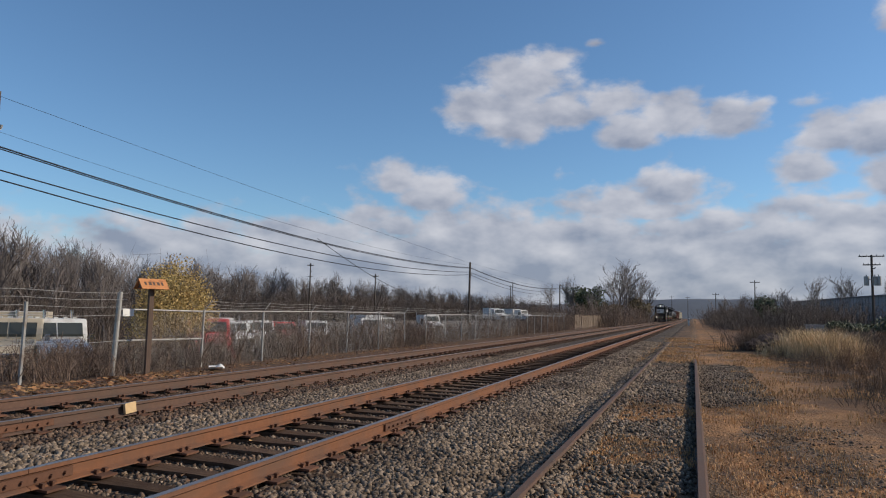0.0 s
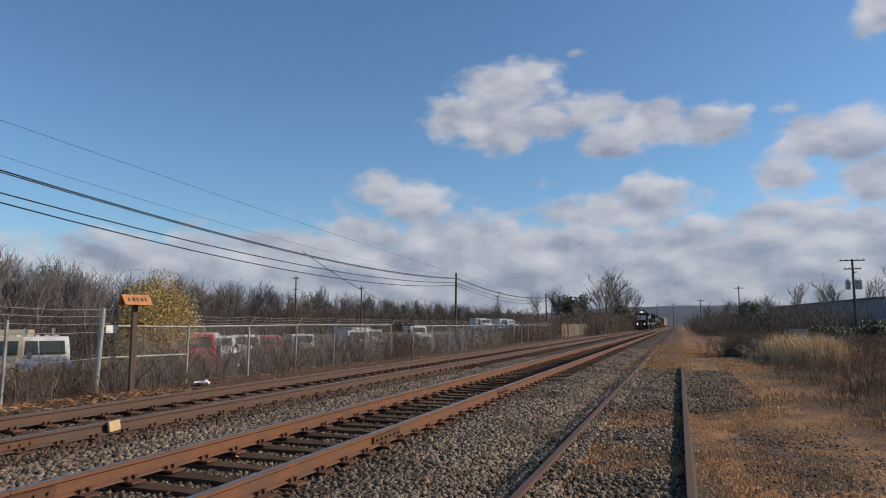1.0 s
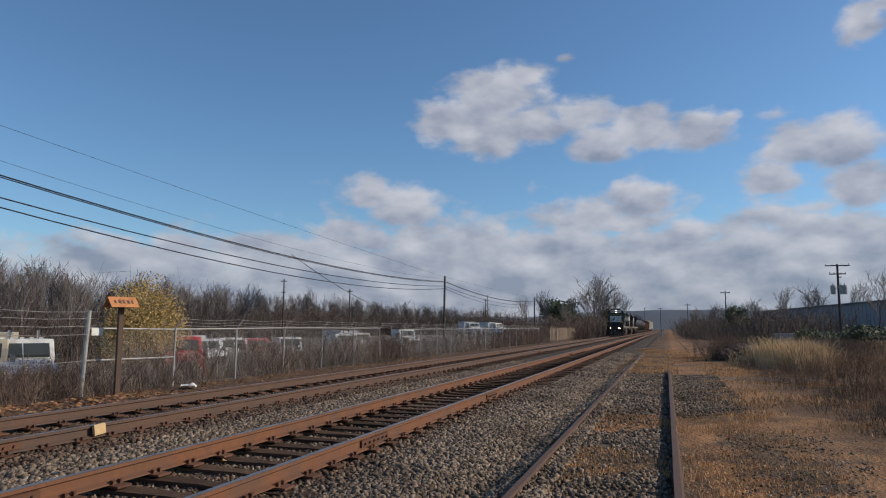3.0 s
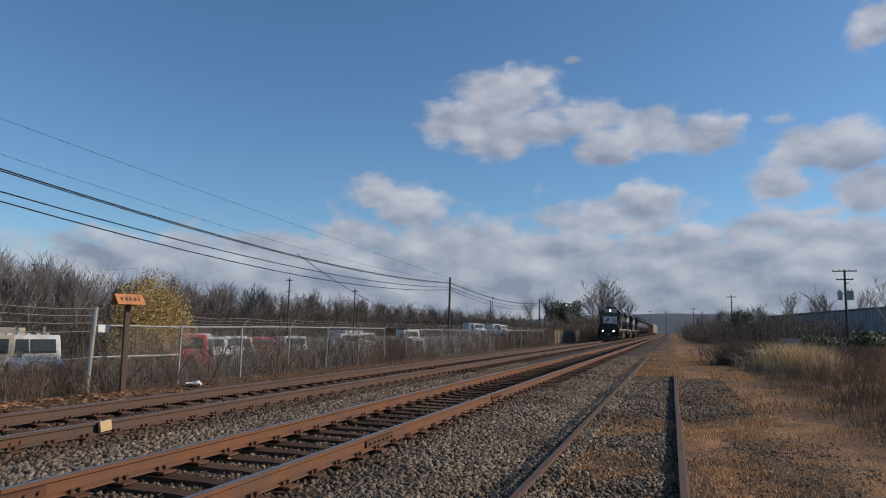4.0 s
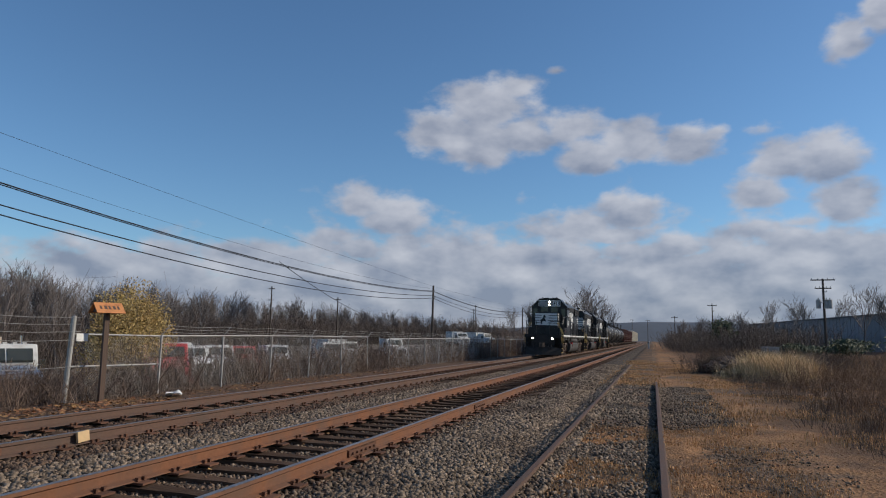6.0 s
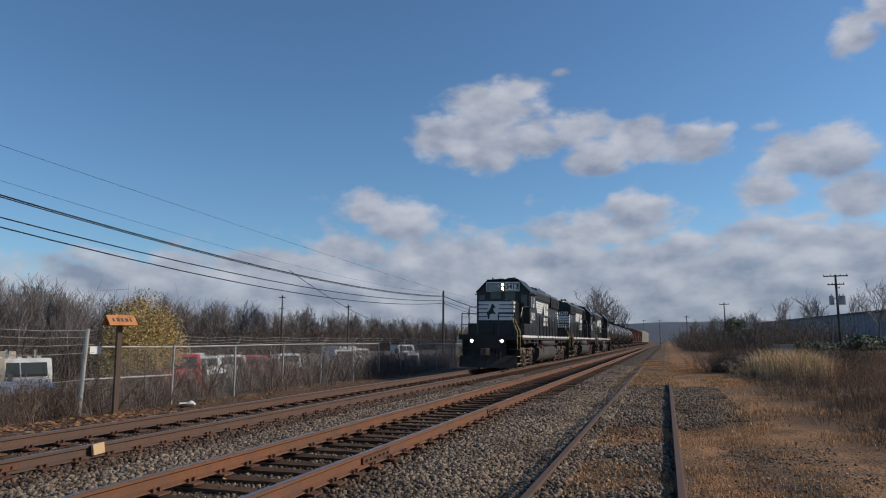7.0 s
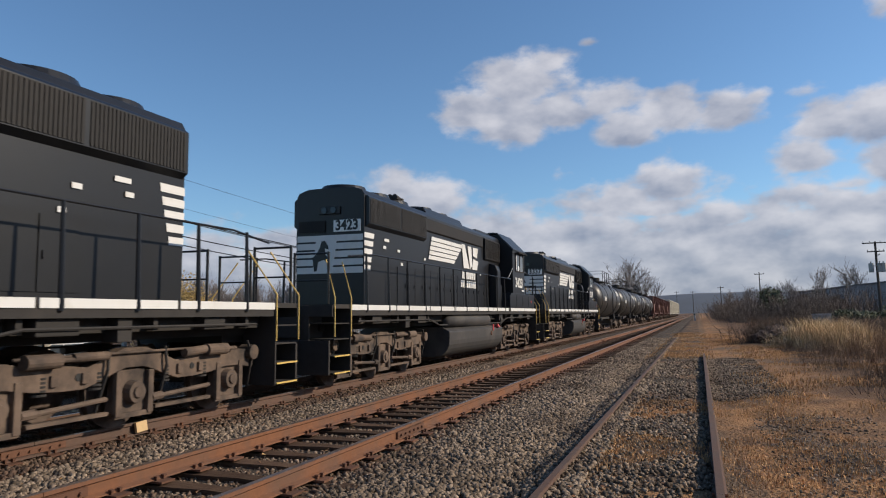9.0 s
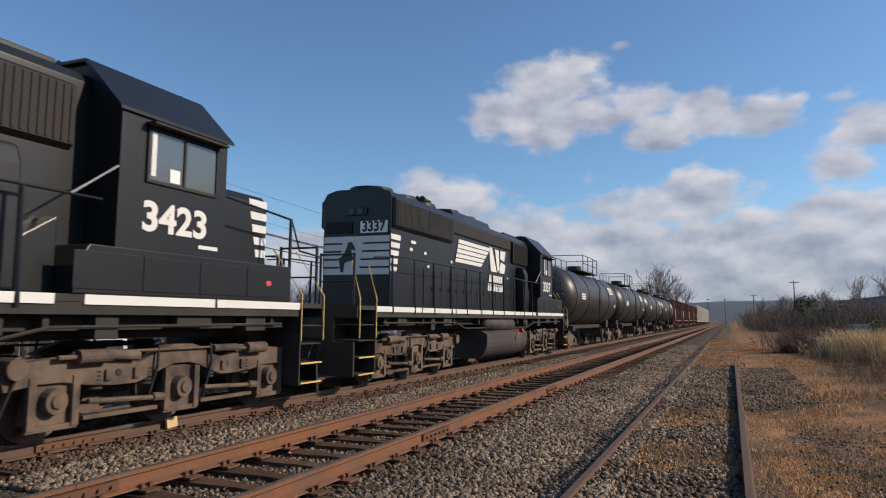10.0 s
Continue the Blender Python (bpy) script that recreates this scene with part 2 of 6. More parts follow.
def letters(text, size, m, material, parent, name="number", label="", depth=0.004):
    cu = bpy.data.curves.new(name, "FONT")
    cu.body, cu.size, cu.extrude, cu.align_x, cu.align_y = text, size, depth, "CENTER", "CENTER"
    cu.offset = size * 0.03
    tmp = bpy.data.objects.new("tmp", cu)
    me = bpy.data.meshes.new_from_object(tmp)
    bpy.data.objects.remove(tmp)
    me.materials.clear()
    me.materials.append(material)
    me.transform(m)
    ob = new(name, me)
    ob.parent = parent
    if label:
        ob["label"] = label
    return ob


# ---- ground ----
def smooth_step(a, b, v):
    t = min(1.0, max(0.0, (v - a) / (b - a)))
    return t * t * (3 - 2 * t)


def ground_z(x, y):
    z = -0.24
    z += (-0.10) * smooth_step(-2.55, -1.9, x)             # shoulder down to the siding
    z += 0.10 * smooth_step(-1.9, -1.6, x) * (1 - smooth_step(-0.22, 0.25, x))
    z += -0.22 * smooth_step(10.7, 12.6, -x)               # shoulder beyond the far track
    z += -1.6 * smooth_step(15.2, 23.0, -x) * (1 - smooth_step(60, 140, y))
    z += -0.7 * smooth_step(27.0, 40.0, -x) * (1 - smooth_step(60, 140, y))
    z += 0.05 * smooth_step(0.6, 2.5, x)
    if x > 0.6 or x < -11.2:
        z += 0.06 * noise.noise(Vector((x * 0.5, y * 0.5, 0))) + 0.03 * noise.noise(Vector((x * 2, y * 2, 3)))
    elif x > -2.0:
        z += 0.02 * noise.noise(Vector((x * 2.5, y * 2.5, 7)))
    z += 0.5 * smooth_step(8, 30, x) * smooth_step(30, 90, y)
    return z


def spaced(marks):
    out = []
    for a, b, step in marks:
        n = max(1, round((b - a) / step))
        out += [a + (b - a) * i / n for i in range(n)]
    return out + [marks[-1][1]]


def ground_material():
    m = bpy.data.materials.new("ground")
    m.use_nodes = True
    nt = m.node_tree
    N, L = nt.nodes.new, nt.links.new
    p = nt.nodes["Principled BSDF"]
    p.inputs["Roughness"].default_value = 0.95
    p.inputs["Specular IOR Level"].default_value = 0.2
    tc = N("ShaderNodeTexCoord")
    sep = N("ShaderNodeSeparateXYZ")
    L(tc.outputs["Object"], sep.inputs[0])

    def noise_(scale, detail=6, rough=0.6):
        n = N("ShaderNodeTexNoise")
        n.inputs["Scale"].default_value, n.inputs["Detail"].default_value, n.inputs["Roughness"].default_value = scale, detail, rough
        L(tc.outputs["Object"], n.inputs["Vector"])
        return n.outputs[0]

    def rng(v, a, b, c=0.0, d=1.0):
        n = N("ShaderNodeMapRange")
        L(v, n.inputs[0])
        for i, val in enumerate((a, b, c, d)):
            n.inputs[i + 1].default_value = val
        return n.outputs[0]

    def mul(a, b, op="MULTIPLY"):
        n = N("ShaderNodeMath")
        n.operation = op
        for i, v in enumerate((a, b)):
            if isinstance(v, float):
                n.inputs[i].default_value = v
            else:
                L(v, n.inputs[i])
        return n.outputs[0]

    def mixc(f, a, b):
        n = N("ShaderNodeMixRGB")
        L(f, n.inputs[0])
        for i, v in ((1, a), (2, b)):
            if isinstance(v, tuple):
                n.inputs[i].default_value = (*v, 1)
            else:
                L(v, n.inputs[i])
        return n.outputs[0]

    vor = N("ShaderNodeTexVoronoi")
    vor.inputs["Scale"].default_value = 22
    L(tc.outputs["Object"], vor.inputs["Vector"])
    vsep = N("ShaderNodeSeparateXYZ")
    L(vor.outputs["Color"], vsep.inputs[0])
    gravel = mixc(vsep.outputs[0], (0.070, 0.052, 0.037), (0.215, 0.162, 0.115))
    # shade in the gaps between the stones, painted as a dark cell edge
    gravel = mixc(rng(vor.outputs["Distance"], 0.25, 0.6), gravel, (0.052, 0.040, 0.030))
    gravel = mixc(rng(noise_(0.45), 0.5, 0.66), gravel, (0.105, 0.076, 0.056))
    gravel = mixc(mul(rng(sep.outputs[0], -7.0, -7.5), rng(noise_(0.8), 0.3, 0.5)), gravel, (0.085, 0.052, 0.034))
    dry = mixc(rng(noise_(9.0), 0.3, 0.7), (0.27, 0.128, 0.054), (0.45, 0.245, 0.110))
    dry = mixc(rng(noise_(0.9), 0.46, 0.64), dry, (0.19, 0.108, 0.060))
    dry = mixc(rng(noise_(0.22), 0.52, 0.66), dry, (0.17, 0.115, 0.075))
    litter = mixc(rng(noise_(7.0), 0.35, 0.65), (0.075, 0.052, 0.038), (0.18, 0.105, 0.06))
    yard = mixc(rng(noise_(0.35), 0.4, 0.6), (0.12, 0.105, 0.09), (0.22, 0.185, 0.14))
    wob = mul(mul(noise_(0.9), 0.5, "SUBTRACT"), 3.0)
    wob2 = mul(mul(noise_(0.33), 0.5, "SUBTRACT"), 5.0)
    x = mul(sep.outputs[0], wob, "ADD")
    y = mul(sep.outputs[1], wob, "ADD")
    x2 = mul(sep.outputs[0], wob2, "ADD")
    # grass between and beside the siding, broken up by bare gravel
    right = rng(sep.outputs[0], 0.05, 0.5)
    patch = rng(noise_(0.55, 6), 0.43, 0.66)
    col = mixc(mul(rng(x, -1.75, -1.2), patch), gravel, dry)
    col = mixc(mul(right, rng(x2, -0.6, 0.4)), col, dry)
    # worn dirt track beside the siding, dark weedy soil beyond it
    dirt = mixc(vsep.outputs[1], (0.085, 0.058, 0.040), (0.155, 0.108, 0.075))
    wear = mul(mul(rng(x, 0.75, 1.05), rng(x, 2.3, 1.7)), mul(rng(y, 13.5, 11.5), rng(noise_(1.6), 0.40, 0.52)))
    col = mixc(wear, col, dirt)
    col = mixc(mul(rng(x2, 1.9, 3.2), 0.8), col, mixc(rng(noise_(1.3), 0.4, 0.6), (0.070, 0.042, 0.027), (0.135, 0.076, 0.042)))
    bare = mul(mul(rng(x, 1.9, 0.9), rng(sep.outputs[0], 0.0, 0.1)), mul(rng(y, 13.2, 15.4), rng(y, 28.5, 25.5)))
    col = mixc(bare, col, gravel)
    col = mixc(rng(x, -11.0, -11.6), col, litter)
    col = mixc(rng(x2, -21.0, -24.0), col, yard)
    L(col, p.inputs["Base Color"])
    b = N("ShaderNodeBump")
    b.inputs["Strength"].default_value, b.inputs["Distance"].default_value = 0.9, 0.03
    L(mul(vor.outputs["Distance"], noise_(11.0), "ADD"), b.inputs["Height"])
    L(b.outputs[0], p.inputs["Normal"])
    return m


def build_ground():
    xs = spaced([(-3000, -300, 300), (-300, -60, 24), (-60, -24, 3), (-24, -11, 0.5), (-11, -2.6, 1.4), (-2.6, 6, 0.12), (6, 20, 0.7), (20, 80, 5), (80, 400, 40), (400, 3000, 400)])
    ys = spaced([(-400, -20, 40), (-20, 0, 2), (0, 20, 0.2), (20, 60, 0.8), (60, 200, 5), (200, 600, 40), (600, 4000, 400)])
    verts = [(x, y, ground_z(x, y)) for y in ys for x in xs]
    n = len(xs)
    faces = [(j * n + i, j * n + i + 1, (j + 1) * n + i + 1, (j + 1) * n + i) for j in range(len(ys) - 1) for i in range(n - 1)]
    me = bpy.data.meshes.new("ground")
    me.from_pydata(verts, [], faces)
    for f in me.polygons:
        f.use_smooth = True
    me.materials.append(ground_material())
    return tagged(new("ground", me), "gravel railway bed with dry grass, dirt and leaf litter", "ground", kind="structure")


build_ground()

# ---- tracks ----
GAUGE = 1.505
SPACING = 0.575
TRACK_L, TRACK_M, TRACK_S = -8.60, -4.58, -0.70


def rail_profile(x, z, worn=0.0):
    """Outline of a flat-bottomed rail, 172 mm high, top at z."""
    half = [(0.036, 0.0), (0.036, -0.034), (0.010, -0.050), (0.009, -0.135), (0.070, -0.158), (0.072, -0.172)]
    right = [(x + a, z + b) for a, b in half]
    left = [(x - a, z + b) for a, b in reversed(half)]
    return right + left


def build_track(name, cx, zr, y0, y1, rail_mat, top_mat, label, cant=0.0, ties=True, stop=None):
    track = tagged(new(name), label, "railway track", kind="structure")
    for side, dz in ((-1, cant), (1, 0.0)):
        end = stop[side > 0] if stop else y1
        y = y0
        joints = [8.9, 15.55, 54.0, 93.0, 132.0] if side > 0 and name == "track_2" else [5.5 + side, 43.0 + 2 * side, 82.0 - side, 121.0]
        joints = [j for j in joints if j < end] + [end]
        for j in joints:
            bm = bmesh.new()
            add_prism(bm, rail_profile(cx + side * GAUGE / 2, zr + dz), y, j - 0.006)
            rail = part("rail", bm, rail_mat, track, "rust-brown steel rail")
            bm = bmesh.new()
            add_box(bm, cx + side * GAUGE / 2 - 0.031, cx + side * GAUGE / 2 + 0.031, y, j - 0.006, zr + dz + 0.0005, zr + dz + 0.003)
            part("running_surface", bm, top_mat, rail, "worn shiny rail head")
            if j < end and j < 100:
                bm = bmesh.new()
                for s in (-1, 1):
                    cxr = cx + side * GAUGE / 2 + s * 0.025
                    add_box(bm, cxr - 0.014, cxr + 0.014, j - 0.45, j + 0.45, zr + dz - 0.135, zr + dz - 0.052)
                    for k in range(6):
                        add_tube(bm, (cxr, j - 0.36 + 0.144 * k, zr + dz - 0.095), (cxr + s * 0.04, j - 0.36 + 0.144 * k, zr + dz - 0.095), 0.016, n=6)
                part("joint_bar", bm, PLATE, rail, "bolted steel joint bar")
            y = j
    return track


track_1 = build_track("track_1", TRACK_L, 0.01, -30, 620, RUST_DARK, RAILTOP, "main railway track with rusty rails on wooden ties", 0.05)
track_2 = build_track("track_2", TRACK_M, 0.0, -30, 620, RUST, RAILTOP, "main railway track with orange rusty rails and dark ties", 0.03)
track_3 = build_track("track_3", TRACK_S, -0.13, -30, 50, RUST_DARK, RUST_DARK, "disused siding half buried in gravel and dry grass", stop=(46.0, 28.0))

# ---- train ----
def mane(parent, x0, x1, y, z0, z1, face, stripes=4, back=0.0):
    """White striped panel with a dark animal-head blot, on an end face (face = -1 or +1 along y)."""
    w, h = x1 - x0, z1 - z0
    ya, yb = sorted((y + face * 0.004, y + face * 0.012))
    bar = h / (stripes * 1.55)
    for k in range(stripes + 1):
        zc = z0 + bar / 2 + (h - bar) * k / stripes
        bm = bmesh.new()
        add_box(bm, x0, x1, ya, yb, zc - bar / 2, zc + bar / 2)
        part("stripe", bm, WHITE, parent, "white stripe")
    s = face
    bm = bmesh.new()
    ya, yb = sorted((y + face * 0.006, y + face * 0.015))
    add_prism(bm, [(-s * u * w, zz) for u, zz in ((-0.26, z0), (0.04, z0), (0.12, z1), (-0.20, z1))], ya, yb)
    p = part("emblem_panel", bm, WHITE, parent, "white emblem panel")
    bm = bmesh.new()
    ya2, yb2 = sorted((y + face * 0.016, y + face * 0.022))
    blot = [(-0.14, 0.06), (-0.10, 0.06), (-0.08, 0.30), (0.0, 0.36), (0.07, 0.30), (0.09, 0.36), (0.03, 0.50), (0.02, 0.66), (0.08, 0.62), (0.07, 0.72), (0.02, 0.86), (-0.03, 0.84), (-0.06, 0.66), (-0.11, 0.50), (-0.17, 0.42)]
    add_prism(bm, [(-s * (u - 0.09) * w, z0 + v * h) for u, v in blot], ya2, yb2)
    part("emblem", bm, BLACK, p, "dark silhouette emblem")
    return p


def side_marks(hood, xs, y0):
    """Plain white shapes on the hood side: tapering bars, a slanted block with a dark wedge, two rows of small bars."""
    for s in (-1, 1):
        xa, xb = sorted((s * xs, s * (xs + 0.008)))
        xo, xp = sorted((s * (xs + 0.009), s * (xs + 0.014)))
        d = s                                      # reading direction along y as seen from that side
        for k in range(5):
            bm = bmesh.new()
            z = 3.62 - 0.136 * k
            a, b = -2.42 - 0.06 * k, 0.58 - 0.20 * k
            add_prism(bm, [(y0 + d * a, z), (y0 + d * b, z), (y0 + d * (b - 0.16), z - 0.108), (y0 + d * (a - 0.05), z - 0.108)], xa, xb, "x")
            part("emblem_bar", bm, WHITE, hood, "white tapering bar")
        for quad in ([(-0.14, 3.42), (0.10, 3.42), (0.50, 2.66), (0.02, 2.66)], [(0.34, 3.40), (0.66, 3.40), (0.74, 2.78), (0.56, 2.66)],
                     [(0.80, 3.40), (1.26, 3.40), (1.16, 3.06), (0.80, 3.12)], [(0.84, 3.02), (1.26, 2.96), (1.16, 2.66), (0.72, 2.66)]):
            bm = bmesh.new()
            add_prism(bm, [(y0 + d * (0.62 + 1.34 * u), v + 0.24) for u, v in quad], xa, xb, "x")
            part("emblem_block", bm, WHITE, hood, "white slanted emblem block")
        for r, (n, z) in enumerate(((7, 2.56), (8, 2.28))):
            for k in range(n):
                bm = bmesh.new()
                a = 0.45 + 0.215 * k - 0.16 * r
                add_prism(bm, [(y0 + d * a, z), (y0 + d * (a + 0.17), z), (y0 + d * (a + 0.21), z + 0.22), (y0 + d * (a + 0.04), z + 0.22)], xa, xb, "x")
                part("lettering_bar", bm, WHITE, hood, "white lettering bar")


def wheelset(parent, y, r=0.508):
    bm = bmesh.new()
    for s in (-1, 1):
        for a, b, rr in ((0.685, 0.70, r + 0.027), (0.70, 0.80, r)):
            n = 24
            rings = []
            for xw, q in ((a, rr), (b, rr)):
                rings.append([bm.verts.new((s * xw, q * math.cos(2 * math.pi * i / n), q * math.sin(2 * math.pi * i / n))) for i in range(n)])
            for i in range(n):
                bm.faces.new((rings[0][i], rings[0][(i + 1) % n], rings[1][(i + 1) % n], rings[1][i]))
            bm.faces.new(rings[0])
            bm.faces.new(rings[1])
        for i in range(6):
            a = i * math.pi / 3
            add_box(bm, *sorted((s * 0.80, s * 0.812)), -0.03, 0.03, 0.18, 0.34, pose(0, 0, 0, math.degrees(a)))
    add_tube(bm, (-1.05, 0, 0), (1.05, 0, 0), 0.09, n=10)
    ob = part("wheelset", bm, STEEL, parent, "steel wheelset")
    ob.location = (0, y, r)
    return ob


def six_wheel_truck(loco, yc):
    """Three-axle locomotive truck with cast side frames."""
    bm = bmesh.new()
    for s in (-1, 1):
        x0, x1 = sorted((s * 0.98, s * 1.16))
        top = [(-2.75, 0.84), (-2.5, 0.98), (-1.95, 1.02), (-1.55, 0.94), (-1.25, 0.96), (-0.8, 0.90), (-0.4, 1.06), (-0.2, 1.12), (0.2, 1.12), (0.4, 1.06), (0.8, 0.90), (1.25, 0.96), (1.55, 0.94), (1.95, 1.02), (2.5, 0.98), (2.75, 0.84)]
        low = [(2.70, 0.66), (2.3, 0.72), (1.95, 0.72), (1.6, 0.66), (1.2, 0.63), (0.85, 0.63), (0.55, 0.72), (0.35, 0.80), (0.15, 0.85), (-0.15, 0.85), (-0.35, 0.80), (-0.55, 0.72), (-0.85, 0.63), (-1.2, 0.63), (-1.6, 0.66), (-1.95, 0.72), (-2.3, 0.72), (-2.70, 0.66)]
        add_prism(bm, [(yc + u, v) for u, v in top + low], x0, x1, "x")
        add_tube(bm, (s * 1.0, yc - 2.62, 0.92), (s * 1.26, yc - 2.62, 0.92), 0.13, n=12)
        add_tube(bm, (s * 1.0, yc + 2.62, 0.92), (s * 1.26, yc + 2.62, 0.92), 0.13, n=12)
        add_tube(bm, (s * 1.22, yc - 1.1, 1.04), (s * 1.22, yc - 0.55, 1.04), 0.06, n=10)
        add_tube(bm, (s * 1.22, yc + 0.9, 1.0), (s * 1.22, yc + 1.5, 1.04), 0.07, n=10)
        add_tube(bm, (s * 1.20, yc - 1.9, 1.06), (s * 1.20, yc + 1.9, 1.06), 0.022, n=6)
        for k in (-1.15, -0.75, 0.75, 1.15):
            add_box(bm, *sorted((s * 1.16, s * 1.20)), yc + k * 1.15 - 0.05, yc + k * 1.15 + 0.05, 0.70, 0.84)
    frame_ = part("truck", bm, TRUCKM, loco, "dusty brown cast-steel truck frame", 0.018)
    for k in (-2.07, 0.0, 2.07):
        for s in (-1, 1):
            bm = bmesh.new()
            add_prism(bm, [(yc + k - 0.33, 0.26), (yc + k - 0.14, 0.22), (yc + k + 0.14, 0.22), (yc + k + 0.33, 0.26), (yc + k + 0.25, 0.82), (yc + k - 0.25, 0.82)], *sorted((s * 0.96, s * 1.10)), "x")
            add_box(bm, *sorted((s * 1.10, s * 1.18)), yc + k - 0.34, yc + k - 0.24, 0.20, 0.80)
            add_box(bm, *sorted((s * 1.10, s * 1.18)), yc + k + 0.24, yc + k + 0.34, 0.20, 0.80)
            add_box(bm, *sorted((s * 1.10, s * 1.16)), yc + k - 0.34, yc + k + 0.34, 0.17, 0.24)
            add_tube(bm, (s * 1.08, yc + k, 0.508), (s * 1.22, yc + k, 0.508), 0.17, 0.15, n=16)
            add_tube(bm, (s * 1.22, yc + k, 0.508), (s * 1.25, yc + k, 0.508), 0.09, 0.08, n=10)
            part("axle_box", bm, TRUCKM, frame_, "dusty axle bearing box", 0.008)
    for k in (-1.03, 1.03):
        for s in (-1, 1):
            bm = bmesh.new()
            add_tube(bm, (s * 1.14, yc + k - 0.62, 0.40), (s * 1.14, yc + k + 0.55, 0.46), 0.035, n=8)
            add_tube(bm, (s * 1.14, yc + k - 0.7, 0.40), (s * 1.14, yc + k - 0.5, 0.41), 0.06, n=8)
            add_box(bm, *sorted((s * 1.06, s * 1.14)), yc + k - 0.60, yc + k + 0.60, 0.24, 0.29)
            part("brake_rod", bm, TRUCKM, frame_, "brake rod and hanger")
    for s in (-1, 1):
        for k in (-1.55, 1.62):
            bm = bmesh.new()
            add_tube(bm, (s * 1.24, yc + k - 0.24, 1.02), (s * 1.24, yc + k + 0.24, 1.02), 0.09, n=14)
            add_tube(bm, (s * 1.24, yc + k + 0.24, 1.02), (s * 1.24, yc + k + 0.5, 1.02), 0.03, n=8)
            part("brake_cylinder", bm, TRUCKM, frame_, "brake cylinder")
        for k in (-0.52, 0.52, -2.5, 2.5):
            bm = bmesh.new()
            add_path(bm, [(s * 1.2, yc + k, 1.12), (s * 1.22, yc + k * 1.04, 0.85), (s * 1.05, yc + k * 1.08, 0.30)], 0.022, 6)
            part("sand_pipe", bm, BLACK_ROUGH, frame_, "thin sand pipe")
        for k in (-0.62, 0.62, 1.45, -1.45):
            bm = bmesh.new()
            for j in range(5):
                add_tube(bm, (s * 1.07, yc + k, 0.60 + 0.05 * j), (s * 1.07, yc + k, 0.628 + 0.05 * j), 0.10, n=12)
            part("spring", bm, BLACK_ROUGH, frame_, "coil spring")
        for k in (-1.05, 1.05):
            bm = bmesh.new()
            add_tube(bm, (s * 1.16, yc + k + 0.1, 0.79), (s * 1.168, yc + k + 0.1, 0.79), 0.05, n=10)
            part("frame_hole", bm, INK, frame_, "dark hole in the frame")
    return frame_, [wheelset(frame_, yc + k) for k in (-2.07, 0.0, 2.07)]


